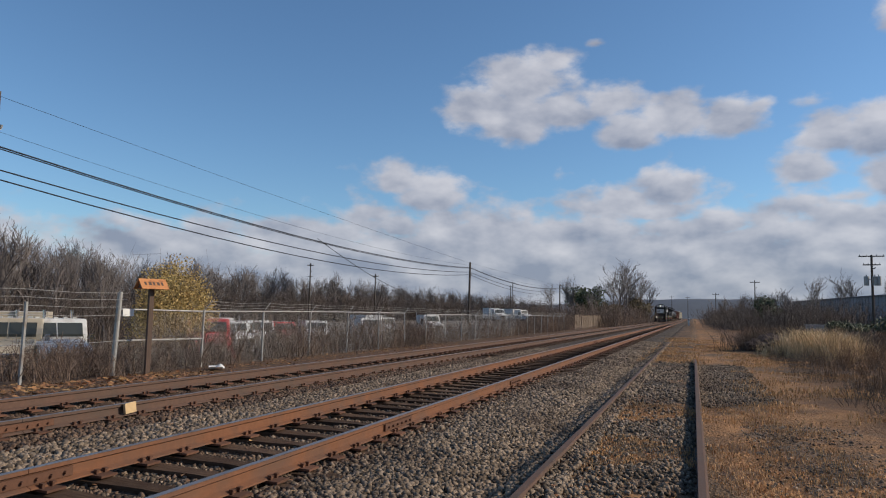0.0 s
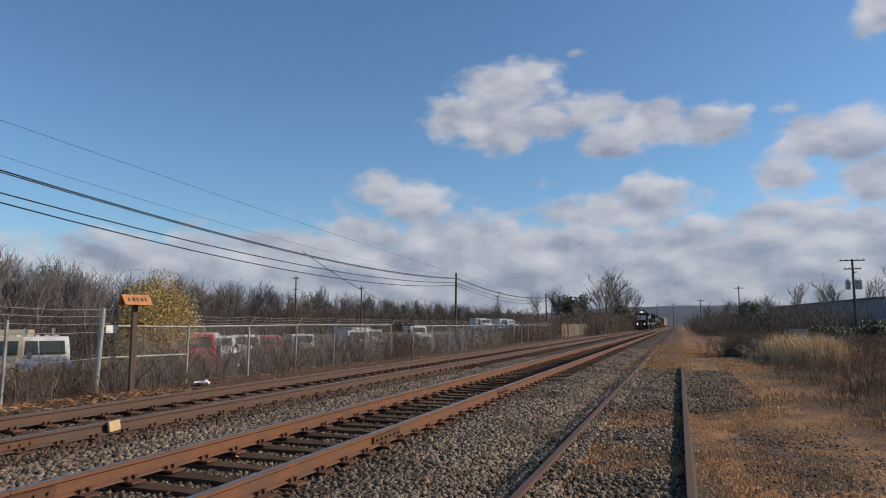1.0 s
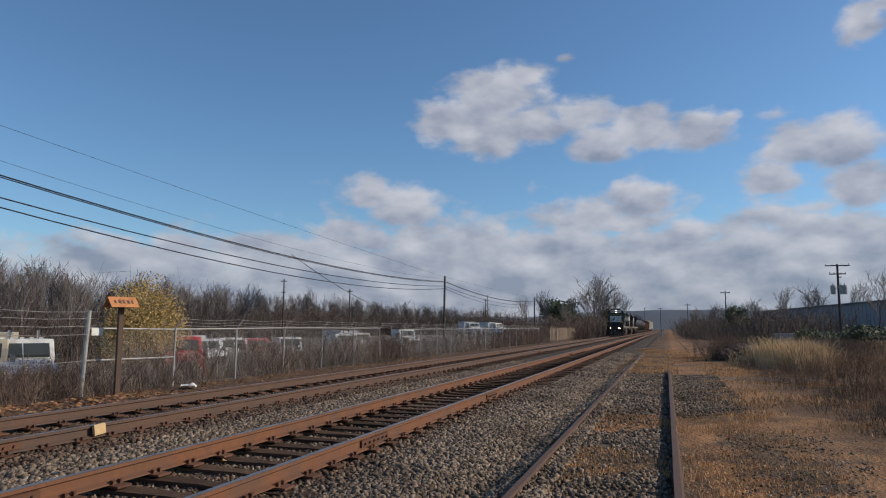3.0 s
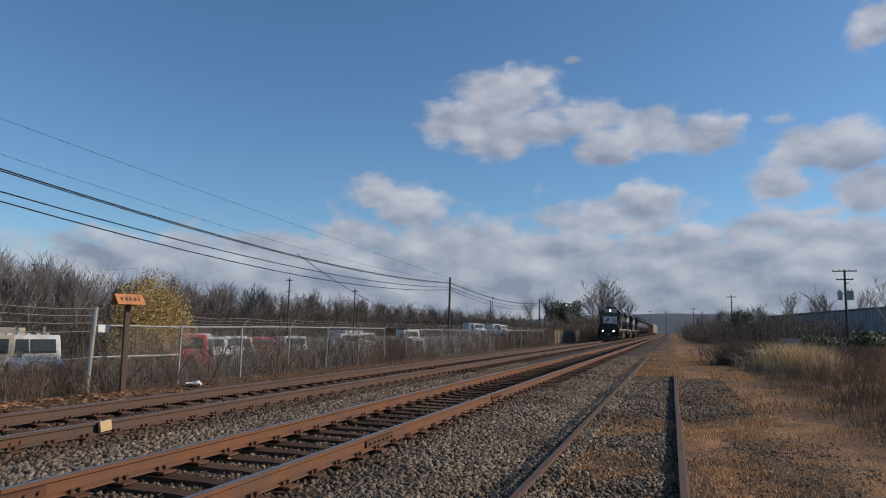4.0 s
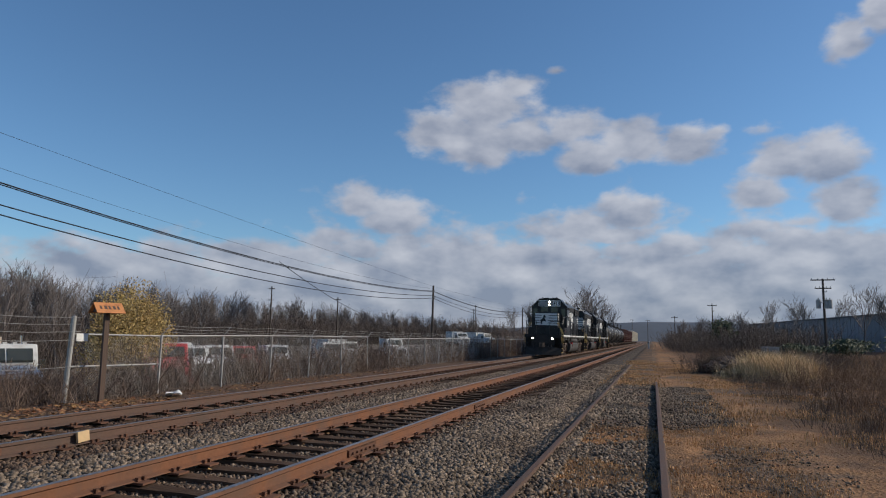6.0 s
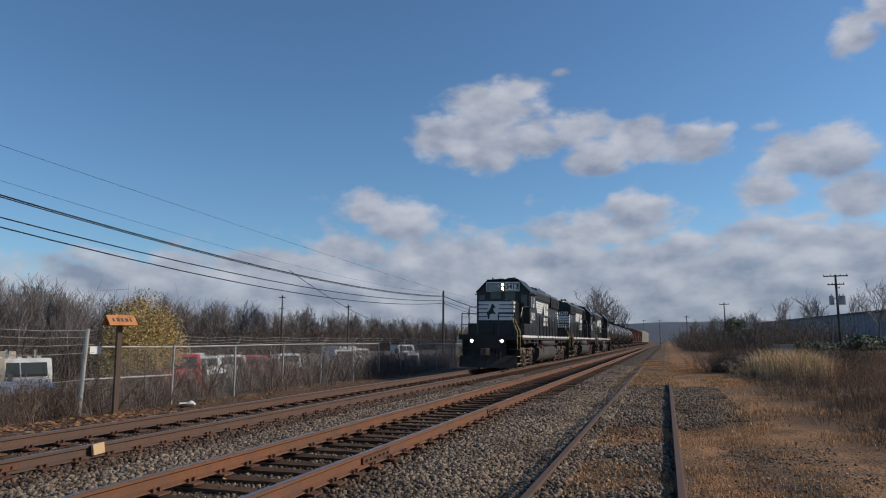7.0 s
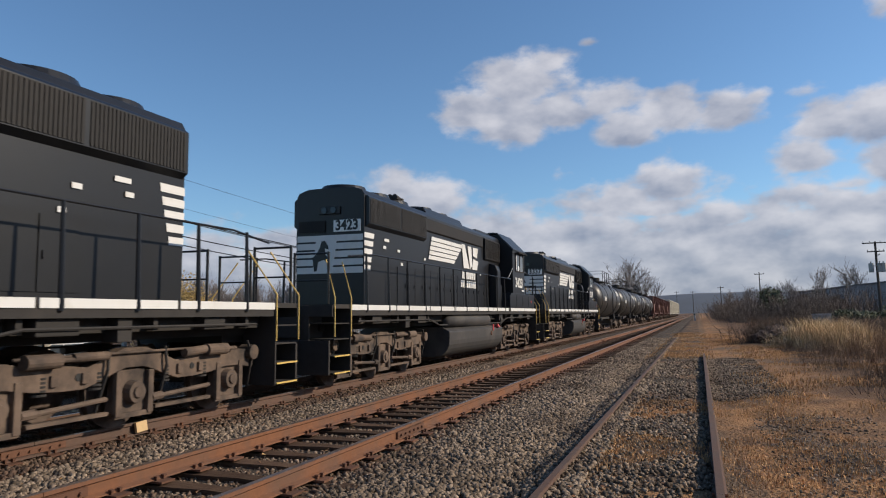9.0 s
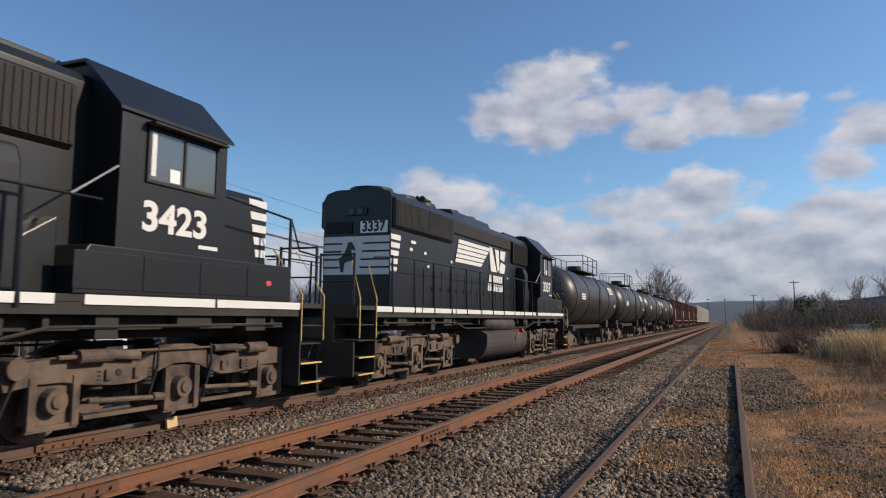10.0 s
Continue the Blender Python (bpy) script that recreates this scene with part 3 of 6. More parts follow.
def end_platform(loco, e):
    """Step wells, coupler, hoses, uprights and yellow grab rails at one end (e = -1 front, +1 rear)."""
    bm = bmesh.new()
    add_box(bm, -1.5, 1.5, *sorted((e * 9.86, e * 9.80)), 1.40, 1.62)
    add_box(bm, -0.95, 0.95, *sorted((e * 9.85, e * 9.80)), 0.62, 1.40)
    pl = part("end_plate", bm, BLACK_ROUGH, loco, "black end plate of the platform", 0.008)
    bm = bmesh.new()
    add_box(bm, -0.75, 0.75, *sorted((e * 9.9, e * 8.6)), 1.0, 1.555)
    part("draft_box", bm, BLACK_ROUGH, pl, "black draft gear box", 0.008)
    for s in (-1, 1):
        bm = bmesh.new()
        add_box(bm, *sorted((s * 0.80, s * 0.84)), *sorted((e * 9.795, e * 9.10)), 0.30, 1.555)
        part("step_back", bm, BLACK_ROUGH, pl, "black back plate of the step well", 0.006)
        bm = bmesh.new()
        add_box(bm, *sorted((s * 0.84, s * 1.52)), *sorted((e * 9.10, e * 9.06)), 0.30, 1.555)
        part("step_side", bm, BLACK_ROUGH, pl, "black side plate of the step well", 0.006)
    for s in (-1, 1):
        for z in (0.34, 0.66, 0.98, 1.28):
            bm = bmesh.new()
            add_box(bm, *sorted((s * 0.84, s * 1.50)), *sorted((e * 9.78, e * 9.12)), z - 0.02, z)
            st = part("step", bm, BLACK_ROUGH, pl, "steel step")
            if z < 0.8:
                bm = bmesh.new()
                add_box(bm, *sorted((s * 1.50, s * 1.53)), *sorted((e * 9.78, e * 9.12)), z - 0.022, z + 0.004)
                part("step_edge", bm, YELLOW, pl, "yellow step edge")
        for yy in (9.80, 9.08):
            bm = bmesh.new()
            add_path(bm, [(s * 1.53, e * yy, 1.02), (s * 1.53, e * yy, 1.78), (s * 1.12, e * (yy - 0.34), 2.52)], 0.015, 8)
            part("grab_rail", bm, YELLOW, pl, "yellow-painted grab rail")
        bm = bmesh.new()
        for yy in (9.78,):
            add_tube(bm, (s * 0.55, e * yy, 1.6), (s * 0.55, e * yy, 2.65), 0.028, n=8)
            add_tube(bm, (s * 1.36, e * yy, 1.6), (s * 1.36, e * yy, 2.65), 0.028, n=8)
            add_tube(bm, (s * 0.55, e * yy, 2.62), (s * 1.36, e * yy, 2.62), 0.02, n=6)
            add_tube(bm, (s * 0.55, e * yy, 2.1), (s * 1.36, e * yy, 2.1), 0.016, n=6)
        part("end_railing", bm, BLACK, pl, "black end railing")
        bm = bmesh.new()
        add_path(bm, [(s * 0.5, e * 9.88, 0.95), (s * 0.52, e * 10.1, 0.7), (s * 0.5, e * 10.15, 0.45)], 0.025, 6)
        add_path(bm, [(s * 0.7, e * 9.88, 0.95), (s * 0.72, e * 10.05, 0.7), (s * 0.7, e * 10.08, 0.5)], 0.022, 6)
        part("air_hose", bm, BLACK_ROUGH, pl, "hanging air hoses")
    bm = bmesh.new()
    add_box(bm, -0.13, 0.13, *sorted((e * 9.7, e * 10.25)), 0.74, 1.0)
    add_prism(bm, [(-0.22, e * 10.22), (0.22, e * 10.22), (0.24, e * 10.36), (0.08, e * 10.49), (-0.2, e * 10.44)], 0.70, 1.02, "z")
    part("coupler", bm, TRUCKM, pl, "rusty knuckle coupler", 0.02)
    bm = bmesh.new()
    if e < 0:   # snow plough
        low = [(-1.48, -9.78, 0.13), (0, -10.42, 0.13), (1.48, -9.78, 0.13)]
        top = [(-1.48, -9.72, 0.62), (0, -10.02, 0.86), (1.48, -9.72, 0.62)]
        for a, b in ((0, 1), (1, 2)):
            quad = [Vector(low[a]), Vector(low[b]), Vector(top[b]), Vector(top[a])]
            f_ = [bm.verts.new(q) for q in quad]
            g_ = [bm.verts.new(q + Vector((0, 0.05, 0.0))) for q in quad]
            bm.faces.new(f_)
            bm.faces.new(g_[::-1])
            for i in range(4):
                bm.faces.new((f_[i], g_[i], g_[(i + 1) % 4], f_[(i + 1) % 4]))
        part("snow_plough", bm, BLACK_ROUGH, pl, "black steel pilot plough")
    else:
        add_box(bm, -1.45, 1.45, 9.84, 9.90, 0.30, 0.95)
        part("pilot_plate", bm, BLACK_ROUGH, pl, "black pilot plate", 0.01)
    return pl


def build_loco(trucks=(-6.63, 6.63), tank_ends=(-3.0, 1.7), porch=0.0):
    """trucks: their centres along the frame; tank_ends: of the fuel tank; porch: extra length of the front platform."""
    loco = new("diesel_locomotive")
    for yc in trucks:
        six_wheel_truck(loco, yc)
    # frame and walkway
    bm = bmesh.new()
    add_box(bm, -1.50, 1.50, -9.82 - porch, 9.82, 1.56, 1.64)
    add_box(bm, -0.9, 0.9, -9.3, 9.3, 1.12, 1.24)
    add_box(bm, -1.22, 1.22, -9.0, 9.0, 1.24, 1.558)
    for s in (-1, 1):
        add_box(bm, *sorted((s * 1.35, s * 1.49)), -9.05, 9.05, 1.42, 1.56)
        for k in range(9):
            y = -8.4 + 2.1 * k
            add_box(bm, *sorted((s * 0.9, s * 1.4)), y - 0.04, y + 0.04, 1.25, 1.5)
    part("underframe", bm, BLACK_ROUGH, loco, "black steel underframe and walkway")
    for s in (-1, 1):
        for a, b in ((-9.05, -6.9), (-6.85, -4.6), (-4.2, -2.1), (-2.06, 0.0), (0.04, 2.1), (2.14, 4.3), (4.36, 6.6), (6.66, 9.05)):
            bm = bmesh.new()
            add_box(bm, *sorted((s * 1.50, s * 1.512)), a, b, 1.53, 1.64)
            part("sill_stripe", bm, WHITE, loco, "scuffed white sill stripe")
    # fuel tank and air tanks
    bm = bmesh.new()
    half_ = [(1.02 + 0.48 * math.cos(a), 0.70 - 0.46 * math.sin(a)) for a in (0, 0.26, 0.52, 0.78, 1.05, 1.31, 1.57)]
    prof = [(-x, z) for x, z in half_] + [(x, z) for x, z in reversed(half_)] + [(1.5, 0.95), (1.25, 1.08), (-1.25, 1.08), (-1.5, 0.95)]
    add_prism(bm, prof, *tank_ends)
    tank = part("fuel_tank", bm, TANKM, loco, "dusty black fuel tank", 0.03)
    for s in (-1, 1):
        bm = bmesh.new()
        add_tube(bm, (s * 1.28, tank_ends[0] + 1.5, 1.24), (s * 1.28, tank_ends[1] - 0.1, 1.24), 0.19, n=16)
        part("air_reservoir", bm, TANKM, loco, "long air reservoir", 0, True)
        bm = bmesh.new()
        add_tube(bm, (s * 1.42, tank_ends[0] + 0.75, 0.98), (s * 1.56, tank_ends[0] + 0.75, 1.04), 0.07, n=10)
        part("filler_cap", bm, REDLABEL, tank, "red filler cap")
        bm = bmesh.new()
        add_tube(bm, (s * 1.47, tank_ends[0] + 1.55, 0.80), (s * 1.53, tank_ends[0] + 1.55, 0.80), 0.075, n=12)
        part("fuel_gauge", bm, PLATE, tank, "round rusty fuel gauge")
        bm = bmesh.new()
        add_box(bm, *sorted((s * 1.50, s * 1.535)), tank_ends[0] + 1.30, tank_ends[0] + 1.37, 0.88, 1.08)
        part("cut_off_tag", bm, REDLABEL, tank, "small red tag")
        bm = bmesh.new()
        add_tube(bm, (s * 1.25, tank_ends[0] - 0.28, 1.2), (s * 1.25, tank_ends[0] - 0.02, 1.2), 0.2, n=14)
        add_box(bm, *sorted((s * 1.0, s * 1.4)), tank_ends[0] - 0.4, tank_ends[0] + 0.1, 1.2, 1.5)
        part("blower_duct", bm, BLACK_ROUGH, loco, "dark underframe equipment", 0.01)
    for s in (-1, 1):
        for y0, w, h in ((-8.2, 0.5, 0.22), (-6.9, 0.7, 0.16), (-5.2, 0.35, 0.28), (4.4, 0.6, 0.2), (5.6, 0.25, 0.3), (7.3, 0.5, 0.18)):
            bm = bmesh.new()
            add_box(bm, *sorted((s * 1.15, s * 1.42)), y0, y0 + w, 1.42 - h, 1.42)
            part("side_box", bm, BLACK_ROUGH, loco, "small underframe box", 0.015)
        bm = bmesh.new()
        add_path(bm, [(s * 1.44, -8.6, 1.30), (s * 1.44, -4.2, 1.28), (s * 1.40, -3.4, 1.12), (s * 1.40, 3.3, 1.14), (s * 1.44, 4.2, 1.30), (s * 1.44, 8.6, 1.30)], 0.022, 6)
        part("air_pipe", bm, BLACK_ROUGH, loco, "dusty air pipe under the sill")
    # nose
    bm = bmesh.new()
    add_prism(bm, [(-0.95, 1.64), (0.95, 1.64), (0.95, 3.24), (0.84, 3.36), (-0.84, 3.36), (-0.95, 3.24)], -8.75, -7.0)
    nose = part("short_hood", bm, BLACK, loco, "black short nose hood", 0.02)
    mane(nose, -0.92, 0.92, -8.75, 2.36, 3.28, -1)
    for s in (-1, 1):
        bm = bmesh.new()
        for k in range(5):
            z = 2.36 + 0.20 * k
            add_prism(bm, [(-8.74, z), (-8.47 + 0.05 * k, z), (-8.44 + 0.05 * k, z + 0.12), (-8.74, z + 0.12)], *sorted((s * 0.952, s * 0.958)), "x")
        part("side_stripe", bm, WHITE, nose, "white stripes wrapping round the corner")
    bm = bmesh.new()
    add_box(bm, -0.62, -0.1, -8.84, -8.75, 1.75, 2.25)
    part("nose_door", bm, BLACK, nose, "black nose door", 0.01)
    bm = bmesh.new()
    add_box(bm, -0.35, 0.35, -8.3, -7.6, 3.36, 3.43)
    part("top_hatch", bm, BLACK, nose, "sand filler hatch", 0.01)
    # cab
    bm = bmesh.new()
    add_prism(bm, [(-1.5, 1.64), (1.5, 1.64), (1.5, 3.84), (0.82, 4.44), (-0.82, 4.44), (-1.5, 3.84)], -7.0, -5.0)
    cab = part("cab", bm, BLACK, loco, "black operator cab with sloping roof edges", 0.012)
    bm = bmesh.new()
    add_prism(bm, [(-1.54, 3.82), (-0.84, 4.46), (0.84, 4.46), (1.54, 3.82), (1.54, 3.86), (0.86, 4.50), (-0.86, 4.50), (-1.54, 3.86)], -7.10, -4.94)
    roof = part("cab_roof", bm, BLACK, cab, "black cab roof")
    for x, y, w, d, h in ((0.42, -6.5, 0.5, 0.42, 0.10), (-0.35, -6.0, 0.3, 0.3, 0.12), (0.30, -5.45, 0.4, 0.25, 0.08)):
        bm = bmesh.new()
        add_box(bm, x - w / 2, x + w / 2, y - d / 2, y + d / 2, 4.50, 4.50 + h)
        part("roof_box", bm, TANKM, roof, "dusty radio box on the roof", 0.02)
    for x, y, h in ((0.60, -6.9, 0.13), (-0.60, -6.9, 0.11), (0.5, -5.15, 0.14)):
        bm = bmesh.new()
        add_tube(bm, (x, y, 4.49), (x, y, 4.49 + h), 0.045, 0.03, n=8)
        part("antenna", bm, BLACK_ROUGH, roof, "short roof antenna")
    for s in (-1, 1):
        xa, xb = sorted((s * 1.502, s * 1.53))
        bm = bmesh.new()
        for y0, y1, z0, z1 in ((-6.78, -5.42, 3.03, 3.07), (-6.78, -5.42, 3.68, 3.72), (-6.78, -6.74, 3.03, 3.72), (-5.46, -5.42, 3.03, 3.72), (-6.12, -6.08, 3.07, 3.68)):
            add_box(bm, xa, xb, y0, y1, z0, z1)
        add_box(bm, *sorted((s * 1.5, s * 1.68)), -6.82, -5.38, 3.73, 3.76)
        fr = part("window_frame", bm, BLACK_ROUGH, cab, "cab side window frame and visor")
        for y0, y1 in ((-6.74, -6.12), (-6.08, -5.46)):
            bm = bmesh.new()
            add_box(bm, *sorted((s * 1.504, s * 1.510)), y0, y1, 3.07, 3.68)
            part("pane", bm, SIDEGLASS, fr, "sky-reflecting window pane")
        bm = bmesh.new()
        add_box(bm, *sorted((s * 1.511, s * 1.516)), -5.58, -5.50, 3.12, 3.66)
        part("sun_screen", bm, WHITE, fr, "pale window screen strip")
        bm = bmesh.new()
        add_box(bm, *sorted((s * 1.511, s * 1.515)), -6.02, -5.84, 3.09, 3.26)
        part("cab_interior", bm, BOARD, fr, "pale things seen through the window")
    # windscreen panes and nose corner windows
    for x0, x1, z0, z1 in ((-0.70, -0.12, 3.42, 3.84), (0.12, 0.70, 3.42, 3.84), (-1.36, -1.02, 3.1, 3.7), (1.02, 1.36, 3.1, 3.7)):
        bm = bmesh.new()
        add_box(bm, x0, x1, -7.012, -7.002, z0, z1)
        part("windscreen", bm, CABGLASS, cab, "dark windscreen pane")
    bm = bmesh.new()
    add_box(bm, -0.94, 0.94, -7.06, -7.0, 3.88, 4.36)
    face = part("lamp_panel", bm, BOARD, cab, "white headlight and number board panel", 0.01)
    for s in (-1, 1):
        bm = bmesh.new()
        for x0, x1, z0, z1 in ((0.16, 0.90, 3.92, 3.945), (0.16, 0.90, 4.275, 4.30), (0.16, 0.185, 3.945, 4.275), (0.875, 0.90, 3.945, 4.275)):
            add_box(bm, *sorted((s * x0, s * x1)), -7.075, -7.06, z0, z1)
        rim = part("board_frame", bm, INK, face, "thin black frame of a number board")
        bm = bmesh.new()
        add_box(bm, *sorted((s * 0.186, s * 0.874)), -7.068, -7.06, 3.946, 4.274)
        part("number_board", bm, BOARD if s > 0 else BOARD_DIM, rim, "white number board" if s > 0 else "unlit grey number board")
    bm = bmesh.new()
    add_box(bm, -0.13, 0.13, -7.066, -7.06, 3.90, 4.34)
    part("lamp_plate", bm, INK, face, "dark plate behind the headlights")
    for z in (4.01, 4.23):
        bm = bmesh.new()
        add_tube(bm, (0, -7.10, z), (0, -7.06, z), 0.062, n=16)
        part("headlight", bm, LAMP, face, "glowing round headlight")
    # ditch lights
    for s in (-1, 1):
        bm = bmesh.new()
        add_box(bm, s * 0.78 - 0.11, s * 0.78 + 0.11, -9.98 - porch, -9.86 - porch, 1.24, 1.46)
        dl = part("ditch_light", bm, BLACK, loco, "ditch light housing", 0.01)
        bm = bmesh.new()
        add_tube(bm, (s * 0.78, -10.0 - porch, 1.35), (s * 0.78, -9.98 - porch, 1.35), 0.07, n=16)
        part("lens", bm, LAMP2, dl, "glowing ditch light")
    # long hood
    bm = bmesh.new()
    add_prism(bm, [(-0.95, 1.64), (0.95, 1.64), (0.95, 4.17), (0.88, 4.28), (0.60, 4.36), (-0.60, 4.36), (-0.88, 4.28), (-0.95, 4.17)], -5.0, 7.32)
    hood = part("long_hood", bm, BLACK, loco, "black engine hood", 0.015)
    for s in (-1, 1):
        # engine-room doors and latches
        for k in range(14):
            y0 = -3.3 + 0.62 * k
            bm = bmesh.new()
            add_box(bm, *sorted((s * 0.95, s * 0.966)), y0, y0 + 0.585, 1.72, 2.62)
            add_box(bm, *sorted((s * 0.966, s * 0.985)), y0 + 0.05, y0 + 0.08, 2.1, 2.2)
            part("hood_door", bm, BLACK, hood)
        # flared radiator section
        bm = bmesh.new()
        add_prism(bm, [(s * 0.95, 3.42), (s * 1.06, 3.50), (s * 1.06, 4.10), (s * 0.98, 4.16), (s * 0.95, 4.10)], 3.4, 7.26)
        rad = part("radiator", bm, BLACK, hood, "radiator section")
        for a, b in ((3.47, 5.29), (5.37, 7.21)):
            for k in range(26):
                y0 = a + (b - a) * k / 26
                bm = bmesh.new()
                add_box(bm, *sorted((s * 1.06, s * 1.075)), y0, y0 + 0.052, 3.52, 4.08)
                if k == 0:
                    slat = part("slat", bm, GRILLE, rad, "dusty grille slat")
                    first = y0
                else:
                    bm.free()
                    again(slat, pose(0, y0 - first, 0))
        # central air intake and blower housing behind the cab
        bm = bmesh.new()
        add_prism(bm, [(s * 0.95, 3.3), (s * 1.04, 3.36), (s * 1.04, 4.05), (s * 0.95, 4.1)], -4.7, -2.7)
        intake = part("air_intake", bm, GRILLE, hood, "brown inertial intake grille")
        for k in range(18):
            bm = bmesh.new()
            add_box(bm, *sorted((s * 1.04, s * 1.055)), -4.66 + 0.108 * k, -4.62 + 0.108 * k, 3.38, 4.03)
            if k == 0:
                slat = part("slat", bm, GRILLE, intake)
            else:
                bm.free()
                again(slat, pose(0, 0.108 * k, 0))
        bm = bmesh.new()
        add_prism(bm, [(s * 0.95, 3.72), (s * 1.0, 3.76), (s * 1.0, 4.08), (s * 0.95, 4.1)], -2.5, 3.4)
        part("brake_grid", bm, GRILLE, hood, "dynamic brake grid screen", 0.008)
        bm = bmesh.new()
        add_prism(bm, [(-8.72, 1.645), (-4.42, 1.645), (-4.42, 1.95), (-4.62, 2.20), (-8.72, 2.20)], *sorted((s * 0.96, s * 1.525)), "x")
        box_ = part("equipment_box", bm, BLACK, loco, "black equipment box below the cab", 0.015)
        for y0 in (-8.5, -7.45, -6.4, -5.35):
            bm = bmesh.new()
            add_box(bm, *sorted((s * 1.525, s * 1.535)), y0, y0 + 0.95, 1.70, 2.12)
            part("box_door", bm, BLACK, box_, "", 0.004)
        bm = bmesh.new()
        add_box(bm, *sorted((s * 1.536, s * 1.541)), -8.15, -8.02, 1.88, 1.95)
        part("warning_label", bm, REDLABEL, box_, "small red and white label")
        bm = bmesh.new()
        add_prism(bm, [(s * 0.95, 1.66), (s * 1.30, 1.66), (s * 1.30, 2.95), (s * 1.22, 3.16), (s * 0.95, 3.24)], -3.86, -3.42)
        part("blower_housing", bm, BLACK, hood, "tall blower duct behind the cab", 0.03)
        bm = bmesh.new()
        add_prism(bm, [(-4.42, 1.645), (-3.9, 1.645), (-3.9, 2.2), (-4.42, 2.5)], *sorted((s * 0.95, s * 1.2)), "x")
        part("corner_housing", bm, BLACK, hood, "angled housing", 0.02)
        # small labels
        for y0, z0, w in ((5.9, 3.18, 0.3), (5.2, 2.98, 0.16), (6.1, 3.0, 0.16), (5.0, 2.66, 0.13), (3.3, 2.9, 0.12), (-2.3, 2.75, 0.13)):
            bm = bmesh.new()
            add_box(bm, *sorted((s * 0.967, s * 0.972)), y0, y0 + w, z0, z0 + 0.07)
            part("stencil", bm, WHITE, hood, "small white stencil bar")
        bm = bmesh.new()
        for k in range(5):
            z = 2.44 + 0.185 * k
            add_prism(bm, [(7.32, z), (7.0 - 0.05 * k, z), (6.98 - 0.05 * k, z + 0.12), (7.32, z + 0.12)], *sorted((s * 0.953, s * 0.96)), "x")
        part("side_stripe", bm, WHITE, hood, "white stripes wrapping round the corner")
        # walkway railing with stanchions
        bm = bmesh.new()
        add_path(bm, [(s * 1.47, -4.8, 2.72), (s * 1.47, 7.9, 2.72), (s * 1.40, 9.0, 2.62)], 0.017, 6)
        add_path(bm, [(s * 1.47, -7.0, 3.10), (s * 1.45, -8.80, 2.98), (s * 1.42, -9.12, 2.50), (s * 1.40, -9.78 - porch, 2.46)], 0.018, 6)
        add_tube(bm, (s * 1.45, -8.78, 1.6), (s * 1.45, -8.78, 2.98), 0.028, n=8)
        rail_ = part("hand_rail", bm, BLACK, loco, "black walkway handrail")
        for k in range(11):
            y0 = -3.75 + 1.2 * k
            bm = bmesh.new()
            add_tube(bm, (s * 1.50, y0, 1.5), (s * 1.47, y0, 2.72), 0.038, 0.026, n=6)
            part("stanchion", bm, BLACK, rail_)
        bm = bmesh.new()
        add_path(bm, [(s * 1.47, -4.35, 2.72), (s * 1.50, -4.98, 3.14)], 0.014, 6)
        part("cab_grab", bm, BOARD_DIM, rail_, "pale diagonal grab rail")
    side_marks(hood, 0.967, 0.36)
    mane(hood, -0.92, 0.92, 7.32, 2.38, 3.26, 1)
    bm = bmesh.new()
    add_box(bm, -0.30, 0.30, 7.32, 7.37, 3.74, 3.92)
    lamp = part("rear_lamp", bm, BLACK, hood, "unlit rear headlight", 0.01)
    for k in (-0.13, 0.13):
        bm = bmesh.new()
        add_tube(bm, (k, 7.37, 3.83), (k, 7.40, 3.83), 0.075, n=14)
        part("lens", bm, CABGLASS, lamp, "unlit round lens")
    for s in (-1, 1):
        bm = bmesh.new()
        add_box(bm, *sorted((s * 0.12, s * 0.86)), 7.32, 7.355, 3.33, 3.60)
        part("number_board", bm, BOARD if s < 0 else GRILLE, hood, "white number board" if s < 0 else "unlit dark number board")
    # roof: fans, hump, stack, horns
    for y, r in ((3.95, 0.66), (5.3, 0.66), (6.6, 0.6), (0.4, 0.62), (1.9, 0.62)):
        z = 4.36 if y > 3 else 4.46
        bm = bmesh.new()
        add_tube(bm, (0, y, z), (0, y, z + 0.11), r, r - 0.05, n=28)
        add_tube(bm, (0, y, z + 0.11), (0, y, z + 0.14), r - 0.12, 0.2, n=28)
        part("roof_fan", bm, BLACK, hood, "round roof cooling fan")
    bm = bmesh.new()
    add_prism(bm, [(-0.86, 4.25), (0.86, 4.25), (0.74, 4.46), (-0.74, 4.46)], -0.6, 2.9)
    part("roof_hatch", bm, BLACK, hood, "raised roof hatch", 0.02)
    bm = bmesh.new()
    add_box(bm, -0.28, 0.28, -1.5, -0.9, 4.36, 4.62)
    part("exhaust_stack", bm, BLACK_ROUGH, hood, "square exhaust stack", 0.02)
    bm = bmesh.new()
    add_box(bm, -0.62, 0.62, -4.7, -2.9, 4.36, 4.44)
    part("filter_hatch", bm, BLACK, hood, "flat filter hatch", 0.02)
    bm = bmesh.new()
    for k in (-0.16, 0.0, 0.16):
        add_tube(bm, (k, 3.3, 4.66), (k, 3.75, 4.66), 0.03, 0.09, n=10)
    add_box(bm, -0.22, 0.22, 3.2, 3.34, 4.36, 4.68)
    add_tube(bm, (0, -5.6, 4.48), (0, -5.2, 4.62), 0.05, n=8)
    add_box(bm, -0.6, 0.6, -6.6, -6.0, 4.49, 4.56)
    part("horn", bm, BLACK_ROUGH, hood, "roof horns and antenna")
